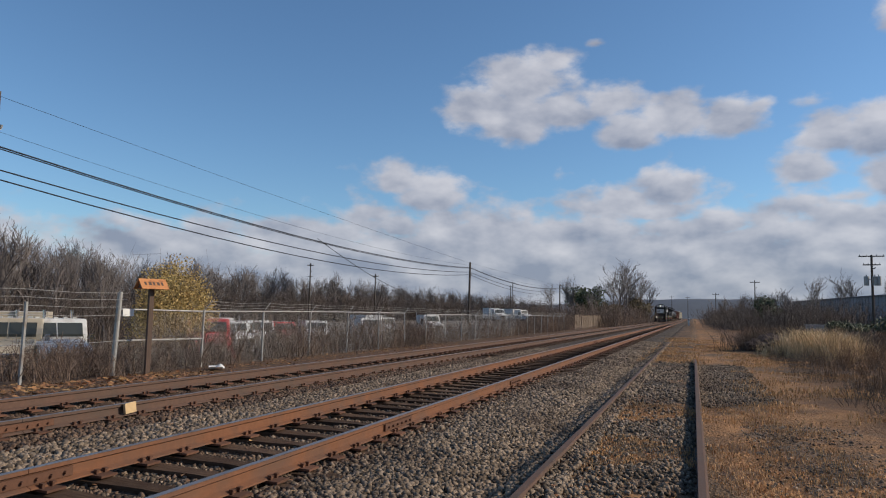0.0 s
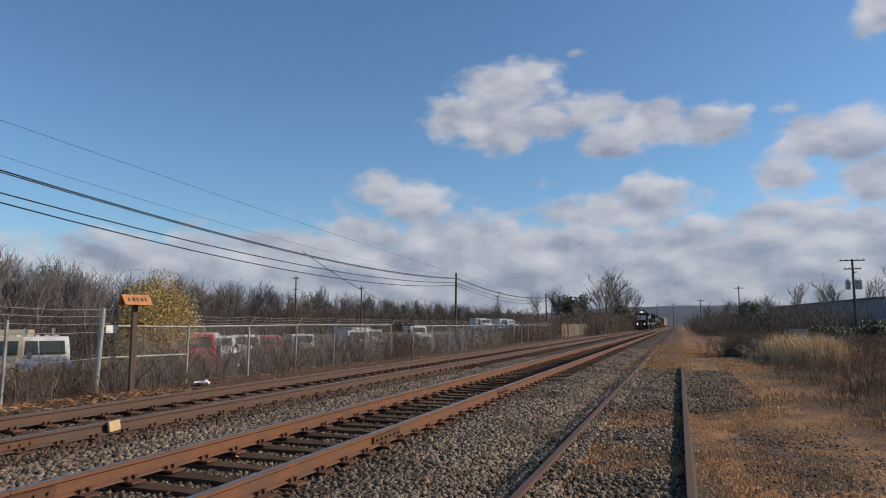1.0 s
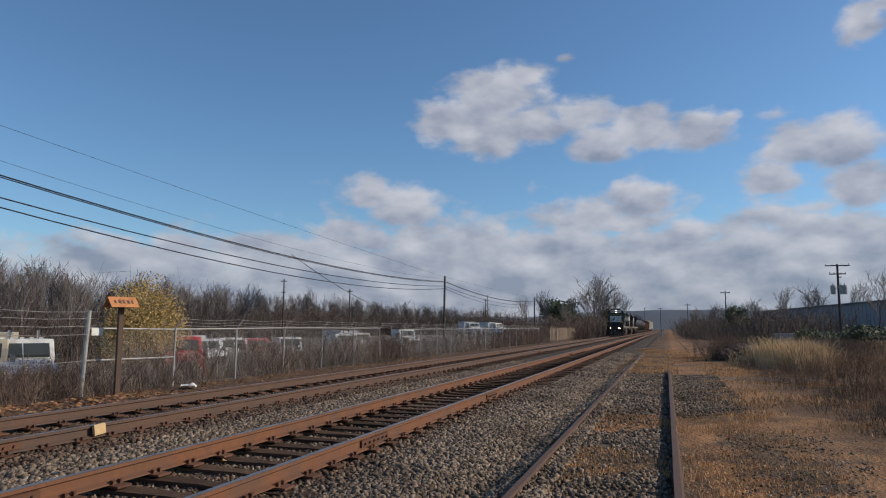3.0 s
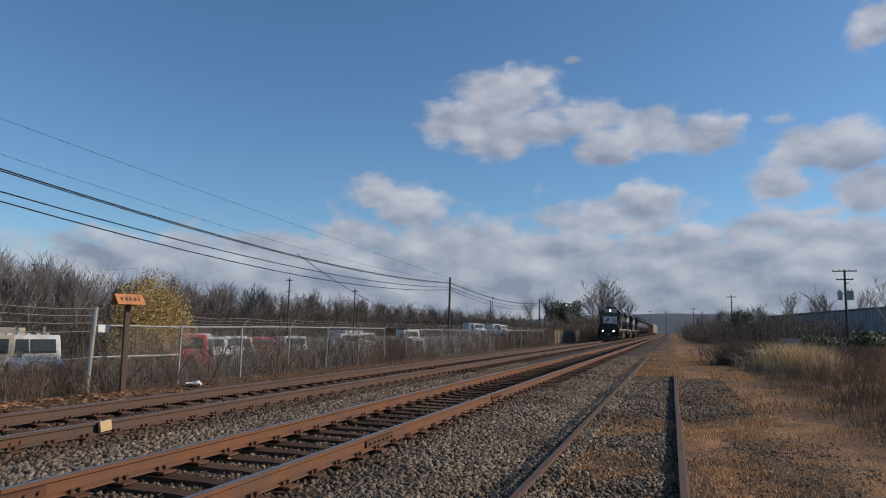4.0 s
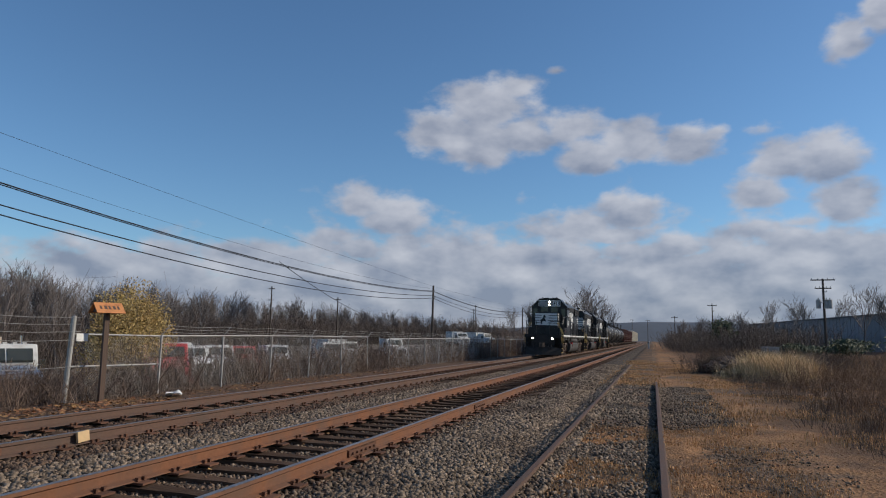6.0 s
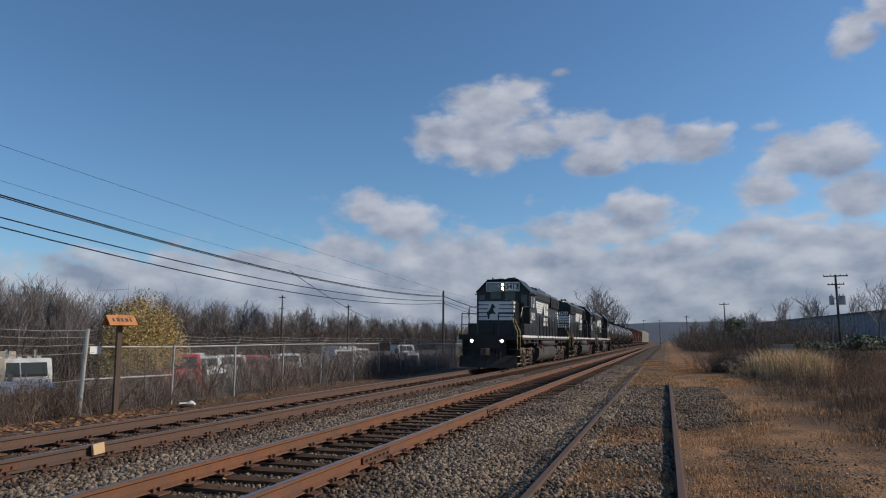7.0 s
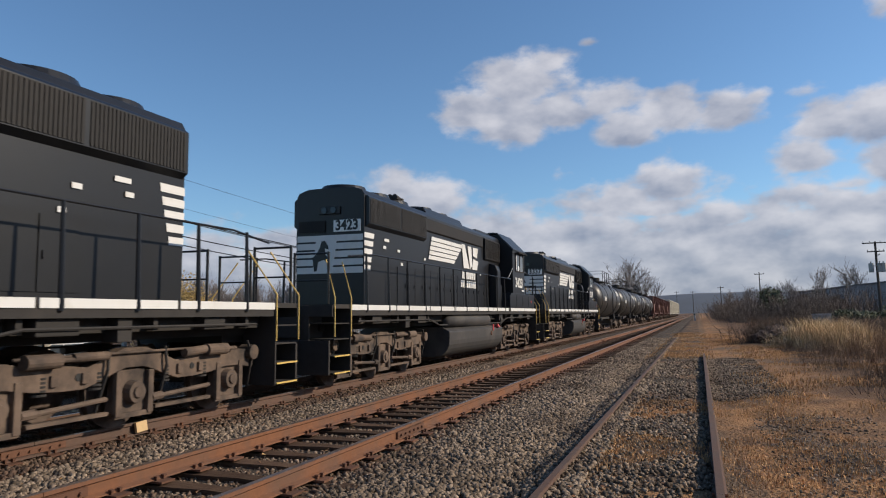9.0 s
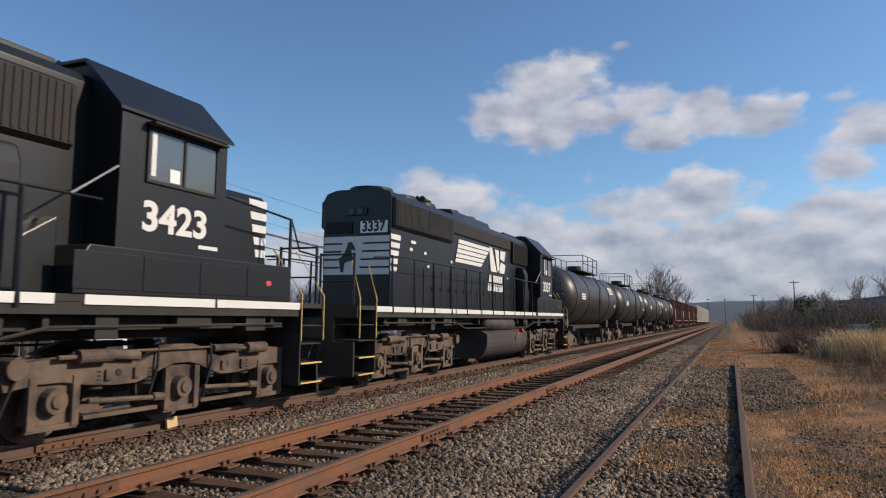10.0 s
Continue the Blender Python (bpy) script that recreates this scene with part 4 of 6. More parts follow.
    for e in (-1, 1):
        end = end_platform(loco, e)
        if e < 0 and porch:
            for o in (end, *end.children):
                o.data.transform(Matrix.Translation((0, -porch, 0)))
    done = set()
    for o in loco.children_recursive:          # body height above the trucks
        if o.data and o.data not in done and o.name.split(".")[0] not in ("truck", "axle_box", "brake_rod", "wheelset", "spring", "brake_cylinder", "sand_pipe", "frame_hole"):
            done.add(o.data)
            o.data.transform(Matrix.Diagonal((1, 1, 1.08, 1)))
    return loco


CABGLASS = shader("windscreen_glass", (0.016, 0.018, 0.02), 0.06, 0, 0.1, 4, 0.0, spec=0.5)
SIDEGLASS = shader("side_glass", (0.085, 0.10, 0.105), 0.05, 0, 0.1, 4, 0.0, spec=1.0)


def number_loco(loco, text):
    up = Matrix.Diagonal((1, 1, 1.08, 1))
    kids = {o.name.split(".")[0]: o for o in loco.children}
    cab = kids["cab"]
    for s in (-1, 1):
        m = Matrix.Translation((s * 1.506, -6.0, 2.60)) @ pose(0, 0, 0, 90, 0, 90 * s) @ Matrix.Diagonal((1.24, 1, 1, 1))
        letters(text, 0.50, up @ m, WHITE, cab, "road_number", "white road number")
        bm = bmesh.new()
        add_box(bm, *sorted((s * 1.504, s * 1.509)), -6.85, -6.45, 2.30, 2.35)
        bm.transform(up)
        part("class_stencil", bm, WHITE, cab, "tiny white stencil bar")
        if s > 0:
            letters(text, 0.36, up @ Matrix.Translation((s * 0.53, -7.072, 4.11)) @ pose(0, 0, 0, 90, 0, 0), INK, cab, "board_number", "black number on its board")
        if s < 0:
            letters(text, 0.32, up @ Matrix.Translation((s * 0.49, 7.36, 3.465)) @ pose(0, 0, 0, 90, 0, 180), INK, cab, "board_number", "black number on its board")


def four_wheel_truck(car, yc):
    bm = bmesh.new()
    for s in (-1, 1):
        add_prism(bm, [(yc + u, v) for u, v in ((-1.05, 0.62), (-0.6, 0.72), (-0.3, 0.80), (0.3, 0.80), (0.6, 0.72), (1.05, 0.62), (1.05, 0.44), (0.65, 0.44), (0.35, 0.22), (-0.35, 0.22), (-0.65, 0.44), (-1.05, 0.44))],
                  *sorted((s * 0.92, s * 1.06)), "x")
        for k in (-0.89, 0.89):
            add_tube(bm, (s * 0.9, yc + k, 0.46), (s * 1.14, yc + k, 0.46), 0.13, n=10)
        for k in (-0.12, 0.12):
            add_tube(bm, (s * 1.0, yc + k, 0.3), (s * 1.0, yc + k, 0.72), 0.07, n=8)
    add_box(bm, -1.0, 1.0, yc - 0.2, yc + 0.2, 0.45, 0.95)
    t = part("truck", bm, TRUCKM, car, "freight truck with cast side frames")
    return [wheelset(t, yc + k, 0.46) for k in (-0.89, 0.89)]


TANKCAR = shader("tank_black", (0.017, 0.016, 0.016), 0.42, 0, 0.3, 3, 0.02, (0.055, 0.048, 0.042), 0.56, 0.7, soft=0.2)
HOPPER = shader("hopper_brown", (0.13, 0.055, 0.042), 0.7, 0, 0.25, 3, 0.03, (0.19, 0.11, 0.085), 0.56, 0.8)
BOXWHITE = shader("boxcar_white", (0.62, 0.58, 0.48), 0.6, 0, 0.12, 3, 0.03, (0.45, 0.38, 0.28), 0.6, 0.8)


def couplers(car, half):
    for e in (-1, 1):
        bm = bmesh.new()
        add_box(bm, -0.12, 0.12, *sorted((e * (half - 1.2), e * (half - 0.25))), 0.75, 1.0)
        add_box(bm, -0.2, 0.2, *sorted((e * (half - 0.28), e * half)), 0.70, 1.04)
        part("coupler", bm, TRUCKM, car, "rusty coupler", 0.02)


def build_tank_car(half=8.3):
    car = new("tank_car")
    w = []
    for yc in (-half + 2.2, half - 2.2):
        w += four_wheel_truck(car, yc)
    bm = bmesh.new()
    n, r, zc = 36, 1.5, 2.68
    rings = []
    for y, q in ((-7.55, 0.25), (-7.45, 0.75), (-7.2, 1.2), (-6.9, 1.42), (-6.6, 1.5), (0, 1.5), (6.6, 1.5), (6.9, 1.42), (7.2, 1.2), (7.45, 0.75), (7.55, 0.25)):
        rings.append([bm.verts.new((q * math.cos(2 * math.pi * i / n), y, zc + q * math.sin(2 * math.pi * i / n))) for i in range(n)])
    for a, b in zip(rings, rings[1:]):
        for i in range(n):
            bm.faces.new((a[i], a[(i + 1) % n], b[(i + 1) % n], b[i]))
    bm.faces.new(rings[0])
    bm.faces.new(rings[-1])
    tank = part("tank", bm, TANKCAR, car, "glossy black cylindrical tank", 0, True)
    for y in (-6.55, -3.3, 3.3, 6.55):
        bm = bmesh.new()
        for i in range(40):
            a, b = 2 * math.pi * i / 40, 2 * math.pi * (i + 1) / 40
            add_tube(bm, (1.505 * math.cos(a), y, zc + 1.505 * math.sin(a)), (1.505 * math.cos(b), y, zc + 1.505 * math.sin(b)), 0.03, n=5, caps=False)
        part("weld_band", bm, TANKCAR, tank)
    bm = bmesh.new()
    add_box(bm, -0.5, 0.5, -half + 0.9, half - 0.9, 1.0, 1.2)
    for e in (-1, 1):
        add_box(bm, -1.45, 1.45, *sorted((e * (half - 1.0), e * (half - 1.5))), 0.95, 1.2)
        add_box(bm, -0.9, 0.9, *sorted((e * (half - 1.8), e * (half - 2.6))), 1.0, 1.55)
    part("underframe", bm, BLACK_ROUGH, car, "black tank saddle and sill", 0.01)
    bm = bmesh.new()
    add_box(bm, -0.95, 0.95, -2.2, 2.2, 4.20, 4.24)
    add_tube(bm, (0, 0, 4.1), (0, 0, 4.62), 0.42, n=20)
    dome = part("platform", bm, BLACK_ROUGH, car, "top platform with manway dome")
    bm = bmesh.new()
    for s in (-1, 1):
        for y in (-2.2, -0.75, 0.75, 2.2):
            add_tube(bm, (s * 0.95, y, 4.2), (s * 0.95, y, 5.1), 0.025, n=6)
        for z in (4.65, 5.1):
            add_path(bm, [(s * 0.95, -2.2, z), (s * 0.95, 2.2, z)], 0.02, 6)
    for e in (-1, 1):
        add_path(bm, [(-0.95, e * 2.2, 5.1), (0.95, e * 2.2, 5.1)], 0.02, 6)
    part("platform_rail", bm, BLACK, dome, "platform guard rail")
    for s in (-1, 1):
        bm = bmesh.new()
        for k in range(9):
            add_tube(bm, (s * 1.5, -0.22, 1.1 + 0.35 * k), (s * 1.5, 0.22, 1.1 + 0.35 * k), 0.015, n=5)
        add_path(bm, [(s * 1.52, -0.24, 0.95), (s * 1.52, -0.24, 3.3), (s * 0.95, -0.24, 4.3)], 0.02, 6)
        add_path(bm, [(s * 1.52, 0.24, 0.95), (s * 1.52, 0.24, 3.3), (s * 0.95, 0.24, 4.3)], 0.02, 6)
        part("ladder", bm, BLACK, car, "steel ladder")
        for y0, z0, w_, h_ in ((-5.4, 2.55, 1.1, 0.34), (3.6, 3.1, 1.5, 0.45), (5.4, 2.3, 0.5, 0.16)):
            for k in range(3):
                za = z0 + h_ * k / 3
                a = math.asin((za - zc) / 1.5)
                x = 1.5 * math.cos(a)
                bm = bmesh.new()
                add_box(bm, *sorted((s * (x - 0.03), s * (x + 0.022))), y0, y0 + w_, za, za + h_ / 4.2)
                part("stencil", bm, WHITE, tank, "white stencil bar")
    couplers(car, half)
    return car


def build_hopper(half=8.75):
    car = new("covered_hopper_car")
    for yc in (-half + 2.0, half - 2.0):
        four_wheel_truck(car, yc)
    bm = bmesh.new()
    add_prism(bm, [(-7.9, 4.3), (7.9, 4.3), (7.9, 2.9), (6.2, 1.35), (-6.2, 1.35), (-7.9, 2.9)], -1.5, 1.5, "x")
    body = part("body", bm, HOPPER, car, "rusty red-brown hopper body", 0.03)
    for k in range(14):
        y = -7.5 + 15.0 * k / 13
        for s in (-1, 1):
            bm = bmesh.new()
            add_box(bm, *sorted((s * 1.5, s * 1.58)), y - 0.05, y + 0.05, 1.5 if abs(y) < 6 else 3.0, 4.25)
            part("rib", bm, HOPPER, body)
    bm = bmesh.new()
    add_box(bm, -1.4, 1.4, -half + 0.5, -half + 0.8, 1.0, 4.2)
    add_box(bm, -1.4, 1.4, half - 0.8, half - 0.5, 1.0, 4.2)
    add_box(bm, -0.4, 0.4, -half + 0.5, half - 0.5, 0.95, 1.2)
    for y in (-4, 0, 4):
        add_prism(bm, [(-1.4, 1.4), (1.4, 1.4), (0.5, 0.4), (-0.5, 0.4)], y - 0.9, y + 0.9)
    part("end_frame", bm, HOPPER, car, "end frames and discharge hoppers")
    bm = bmesh.new()
    add_box(bm, -0.5, 0.5, -7.5, 7.5, 4.3, 4.42)
    part("roof_hatch", bm, HOPPER, car, "long roof hatch", 0.02)
    couplers(car, half)
    return car


def build_boxcar(half=9.0):
    car = new("box_car")
    for yc in (-half + 2.2, half - 2.2):
        four_wheel_truck(car, yc)
    bm = bmesh.new()
    add_prism(bm, [(-1.52, 1.1), (1.52, 1.1), (1.52, 4.75), (1.2, 4.95), (-1.2, 4.95), (-1.52, 4.75)], -half + 0.6, half - 0.6)
    body = part("body", bm, BOXWHITE, car, "cream-white box body", 0.02)
    for k in range(16):
        y = -8.0 + 16.0 * k / 15
        for s in (-1, 1):
            bm = bmesh.new()
            add_box(bm, *sorted((s * 1.52, s * 1.57)), y - 0.04, y + 0.04, 1.2, 4.7)
            part("rib", bm, BOXWHITE, body)
    bm = bmesh.new()
    add_box(bm, -0.5, 0.5, -half + 0.4, half - 0.4, 0.8, 1.1)
    part("underframe", bm, BLACK_ROUGH, car, "dark underframe")
    couplers(car, half)
    return car


LOCO_LABELS = ("black diesel locomotive with lit headlights leading the train", "black diesel locomotive running long hood first behind the leader", "black diesel locomotive, third unit, coupled to tank cars")
TRAIN = []          # thing, distance of its centre behind the first coupling, turn, wheel radius
locos = [build_loco((-7.05, 6.2), (-4.0, 2.5), 0.7), build_loco((-6.63, 6.63), (-3.3, 2.7)), build_loco((-7.0, 6.15), (-3.0, 1.6))]
for k, (ob, text) in enumerate(zip(locos, ("3413", "3423", "3337"))):
    number_loco(ob, text)
    tagged(ob, LOCO_LABELS[k], "locomotive", "locomotives of the train")
    TRAIN.append((ob, (-10.49, 10.49, 31.47)[k], 0 if k == 0 else 180, 0.508))
back = 41.96
for build, count, length, text, cat in ((build_tank_car, 4, 16.6, "black tank car with top platform and white stencils", "tank car"),
                                        (build_hopper, 4, 17.5, "rusty red-brown covered hopper car", "hopper car"),
                                        (build_boxcar, 5, 18.0, "cream-white box car far down the train", "box car")):
    ob = build()
    for k in range(count):
        car = ob if k == 0 else copy_thing(ob, Matrix())
        tagged(car, text, cat, cat + "s of the train")
        TRAIN.append((car, back + length / 2, 0, 0.46))
        back += length


def coupling(t):
    """Where the coupling of the first two locomotives is along the track."""
    u = 9.0 - t
    return 12.0 + 21.3 * u + 0.2 * u * u


def motions():
    for ob, off, turn, r in TRAIN:
        walk(ob, [(k * 0.25, pose(TRACK_L, coupling(k * 0.25) + off, 0.015, 0, 1.1 if not turn else -1.1, turn)) for k in range(41)])
        if ob in locos:
            for tr in ob.children:
                for ws in tr.children:
                    if ws.name.startswith("wheelset"):
                        at = ws.location.copy()
                        sign = -1 if turn else 1
                        walk(ws, [(k / 30, pose(*at, math.degrees(sign * (coupling(k / 30) - coupling(0)) / -r) * -1)) for k in range(301)])

# ---- materials of the surroundings ----
BARK = shader("grey_bark", (0.150, 0.128, 0.118), 0.9, 0, 0.35, 3, 0.2, per_object=0.2)
TWIG = shader("brown_twigs", (0.135, 0.100, 0.080), 0.9, 0, 0.3, 0.6, 0.0, (0.19, 0.125, 0.088), 0.55, 0.25, per_island=0.35)
TWIG_RED = shader("red_brown_weeds", (0.155, 0.088, 0.052), 0.9, 0, 0.3, 0.6, 0.0, (0.22, 0.135, 0.075), 0.55, 0.3, per_island=0.4)
STRAW = shader("dry_straw", (0.60, 0.34, 0.150), 0.9, 0, 0.25, 1.0, 0.0, (0.34, 0.20, 0.10), 0.55, 0.5, per_island=0.4)
GOLD = shader("yellow_weeds", (0.66, 0.48, 0.27), 0.85, 0, 0.2, 1.0, 0.0, per_island=0.35)
LEAF_Y = shader("yellow_leaves", (0.46, 0.31, 0.115), 0.7, 0, 0.25, 2.0, 0.0, (0.44, 0.33, 0.12), 0.57, 0.8, per_island=0.35)
LEAF_G = shader("dark_green_leaves", (0.035, 0.055, 0.025), 0.7, 0, 0.3, 2.0, 0.0, (0.07, 0.075, 0.03), 0.55, 0.6, per_island=0.4)
LEAF_O = shader("olive_brown_leaves", (0.085, 0.068, 0.034), 0.75, 0, 0.3, 2.0, 0.0, (0.13, 0.085, 0.045), 0.55, 0.6, per_island=0.4)
LEAF_B = shader("fallen_leaves", (0.26, 0.115, 0.05), 0.75, 0, 0.3, 2.0, 0.0, (0.42, 0.26, 0.10), 0.58, 2.0, per_island=0.5)
GALV = shader("galvanised_steel", (0.36, 0.35, 0.33), 0.55, 0.4, 0.2, 8, 0.05, (0.25, 0.2, 0.16), 0.62, 3)
POLEWOOD = shader("weathered_pole", (0.075, 0.058, 0.046), 0.9, 0, 0.4, 4, 0.3, (0.12, 0.10, 0.085), 0.6, 2, stretch=(6, 6, 0.6))
CABLE = shader("black_cable", (0.012, 0.012, 0.014), 0.6, 0, 0.1, 3, 0.0)
ORANGE = shader("orange_board", (0.60, 0.25, 0.09), 0.75, 0, 0.25, 9, 0.1, (0.32, 0.12, 0.05), 0.6, 6)
POSTWOOD = shader("brown_post", (0.115, 0.075, 0.055), 0.85, 0, 0.35, 6, 0.2, stretch=(5, 5, 0.6))
SIDING = shader("grey_metal_siding", (0.23, 0.23, 0.25), 0.6, 0.1, 0.12, 0.6, 0.0, (0.18, 0.18, 0.195), 0.58, 0.12)
BOARDS = shader("weathered_boards", (0.161, 0.118, 0.084), 0.9, 0, 0.3, 3, 0.2, per_object=0.25, stretch=(8, 8, 0.7))
TRUCK_WHITE = shader("truck_white", (0.60, 0.60, 0.58), 0.65, 0, 0.1, 2, 0.0, (0.36, 0.34, 0.32), 0.58, 1.5)
TRUCK_RED = shader("truck_red", (0.45, 0.035, 0.04), 0.35, 0, 0.12, 2, 0.0)
TRUCK_TAN = shader("truck_tan", (0.45, 0.38, 0.28), 0.4, 0, 0.1, 2, 0.0)
RUBBER = shader("tyre_rubber", (0.018, 0.018, 0.018), 0.85, 0, 0.2, 8, 0.1)
DARKGLASS = shader("truck_glass", (0.05, 0.055, 0.05), 0.12, 0, 0.1, 2, 0.0, spec=0.4)
CHROME = shader("chrome", (0.6, 0.6, 0.6), 0.2, 1.0, 0.05, 3, 0.0)
# distance haze is mixed into the hills' blue-grey colour
HAZE = shader("hazed_far_hill", (0.105, 0.12, 0.145), 0.95, 0, 0.2, 0.012, 0.0, (0.085, 0.095, 0.11), 0.55, 0.004)
SCRUB = shader("dark_brown_scrub", (0.074, 0.054, 0.043), 0.92, 0, 0.3, 0.6, 0.0, (0.125, 0.085, 0.062), 0.55, 0.3, per_island=0.4)
THICKET = shader("grey_brown_thicket", (0.098, 0.080, 0.070), 0.92, 0, 0.3, 0.6, 0.0, (0.14, 0.105, 0.086), 0.55, 0.2, per_island=0.4)
MOUND = shader("dark_brush_pile", (0.075, 0.050, 0.038), 0.95, 0, 0.5, 3, 0.5, (0.14, 0.085, 0.055), 0.58, 1.0)


def raw_mesh(name, verts, faces, material):
    me = bpy.data.meshes.new(name)
    me.from_pydata(verts, [], faces)
    me.materials.append(material)
    return me


def strands(lines):
    """Three-sided tapering prisms from (p0, p1, r0, r1)."""
    verts, faces = [], []
    for p0, p1, r0, r1 in lines:
        d = p1 - p0
        a = d.orthogonal().normalized()
        b = d.cross(a).normalized()
        i = len(verts)
        for p, r in ((p0, r0), (p1, r1)):
            for k in range(3):
                t = 2.0944 * k
                verts.append(tuple(p + (a * math.cos(t) + b * math.sin(t)) * r))
        faces += [(i, i + 1, i + 4, i + 3), (i + 1, i + 2, i + 5, i + 4), (i + 2, i, i + 3, i + 5)]
    return verts, faces


def grow(rng, p, d, length, r, level, out, spread=0.5, kids=(3, 4), lift=0.12):
    """Recursive limbs: appends (p0, p1, r0, r1, level)."""
    n = 3 if level < 2 else 2
    for k in range(n):
        q = p + d * (length / n)
        out.append((p, q, r * (1 - 0.25 * k / n), r * (1 - 0.25 * (k + 1) / n), level))
        p = q
        d = (d + Vector((rng.uniform(-1, 1), rng.uniform(-1, 1), rng.uniform(-0.4, 0.8))) * 0.16).normalized()
        if level < 4 and (k > 0 or level > 0):
            for _ in range(rng.randint(*kids) if level < 3 else 1):
                side = Vector((rng.uniform(-1, 1), rng.uniform(-1, 1), rng.uniform(-0.25, 0.6))).normalized()
                e = (d * (1 - spread) + side * spread + Vector((0, 0, lift))).normalized()
                grow(rng, p, e, length * rng.uniform(0.45, 0.68), r * 0.48, level + 1, out, spread, kids, lift)


def bare_tree(seed, height):
    rng = random.Random(seed)
    out = []
    grow(rng, Vector((0, 0, 0)), Vector((rng.uniform(-0.05, 0.05), rng.uniform(-0.05, 0.05), 1)), height * 0.5, height * 0.013, 0, out, 0.42, (2, 3), 0.20)
    top = max(o[1].z for o in out)
    k = height / top
    out = [(a * k, b * k, max(r0 * k, 0.017), max(r1 * k, 0.012), lv) for a, b, r0, r1, lv in out]
    root = new("bare_tree")
    bm = bmesh.new()
    for a, b, r0, r1, lv in out:
        if lv == 0:
            add_tube(bm, a, b, r0, r1, 8)
    part("trunk", bm, BARK, root, "grey-brown trunk")
    v, f = strands([(a, b, r0, r1) for a, b, r0, r1, lv in out if lv > 0])
    crown = new("crown", raw_mesh("crown", v, f, BARK))
    crown.parent = root
    crown["label"] = "leafless branches"
    return root


def shrub_arrays(seed, stems, height, width, twigs=5):
    rng = random.Random(seed)
    lines = []
    for _ in range(stems):
        p = Vector((rng.gauss(0, width * 0.3), rng.gauss(0, width * 0.3), -0.05))
        d = Vector((p.x * 0.5 / width + rng.uniform(-0.45, 0.45), p.y * 0.5 / width + rng.uniform(-0.45, 0.45), 1)).normalized()
        h = height * rng.uniform(0.55, 1.0)
        q = p + d * h * 0.55
        e = (d + Vector((rng.uniform(-0.3, 0.3), rng.uniform(-0.3, 0.3), 0))).normalized()
        s = q + e * h * 0.45
        lines += [(p, q, 0.014, 0.010), (q, s, 0.010, 0.005)]
        for _ in range(twigs):
            a = p.lerp(q, rng.uniform(0.4, 1)) if rng.random() < 0.4 else q.lerp(s, rng.random())
            w = Vector((rng.uniform(-1, 1), rng.uniform(-1, 1), rng.uniform(-0.1, 1.0))).normalized()
            lines.append((a, a + w * h * rng.uniform(0.12, 0.34), 0.006, 0.003))
    v, f = strands(lines)
    return np.array(v, np.float32), np.array(f, np.int32)


def leaf_arrays(seed, count, shape, size):
    """Small bent quads spread by shape(rng) -> (point)."""
    rng = random.Random(seed)
    v, f = [], []
    for _ in range(count):
        p = Vector(shape(rng))
        a = Vector((rng.uniform(-1, 1), rng.uniform(-1, 1), rng.uniform(-1, 1))).normalized()
        b = a.orthogonal().normalized()
        s = size * rng.uniform(0.6, 1.3)
        i = len(v)
        for u, w in ((-1, 0), (0, -0.6), (1, 0), (0, 0.6)):
            v.append(tuple(p + a * u * s + b * w * s))
        f.append((i, i + 1, i + 2, i + 3))
    return v, f


def scatter(name, templates, places, material, label, category, kind="stuff"):
    """Joins many turned and scaled copies of template arrays into one mesh. places: (x, y, z, turn, scale, scale_z)."""
    vs, fs, base = [], [], 0
    for k, (x, y, z, turn, s, sz) in enumerate(places):
        v, f = templates[k % len(templates)]
        c, d = math.cos(turn), math.sin(turn)
        w = np.empty_like(v)
        w[:, 0] = (v[:, 0] * c - v[:, 1] * d) * s + x
        w[:, 1] = (v[:, 0] * d + v[:, 1] * c) * s + y
        w[:, 2] = v[:, 2] * sz + z
        vs.append(w)
        fs.append(f + base)
        base += len(v)
    v, f = np.concatenate(vs), np.concatenate(fs)
    me = bpy.data.meshes.new(name)
    k = f.shape[1]
    me.vertices.add(len(v))
    me.vertices.foreach_set("co", v.ravel())
    me.loops.add(f.size)
    me.loops.foreach_set("vertex_index", f.ravel().astype(np.int32))
    me.polygons.add(len(f))
    me.polygons.foreach_set("loop_start", np.arange(0, f.size, k, dtype=np.int32))
    me.polygons.foreach_set("loop_total", np.full(len(f), k, dtype=np.int32))
    me.update(calc_edges=True)
    me.materials.append(material)
    return tagged(new(name, me), label, category, kind=kind)


# ---- fence on the far side of the tracks ----
FENCE_X = -14.9


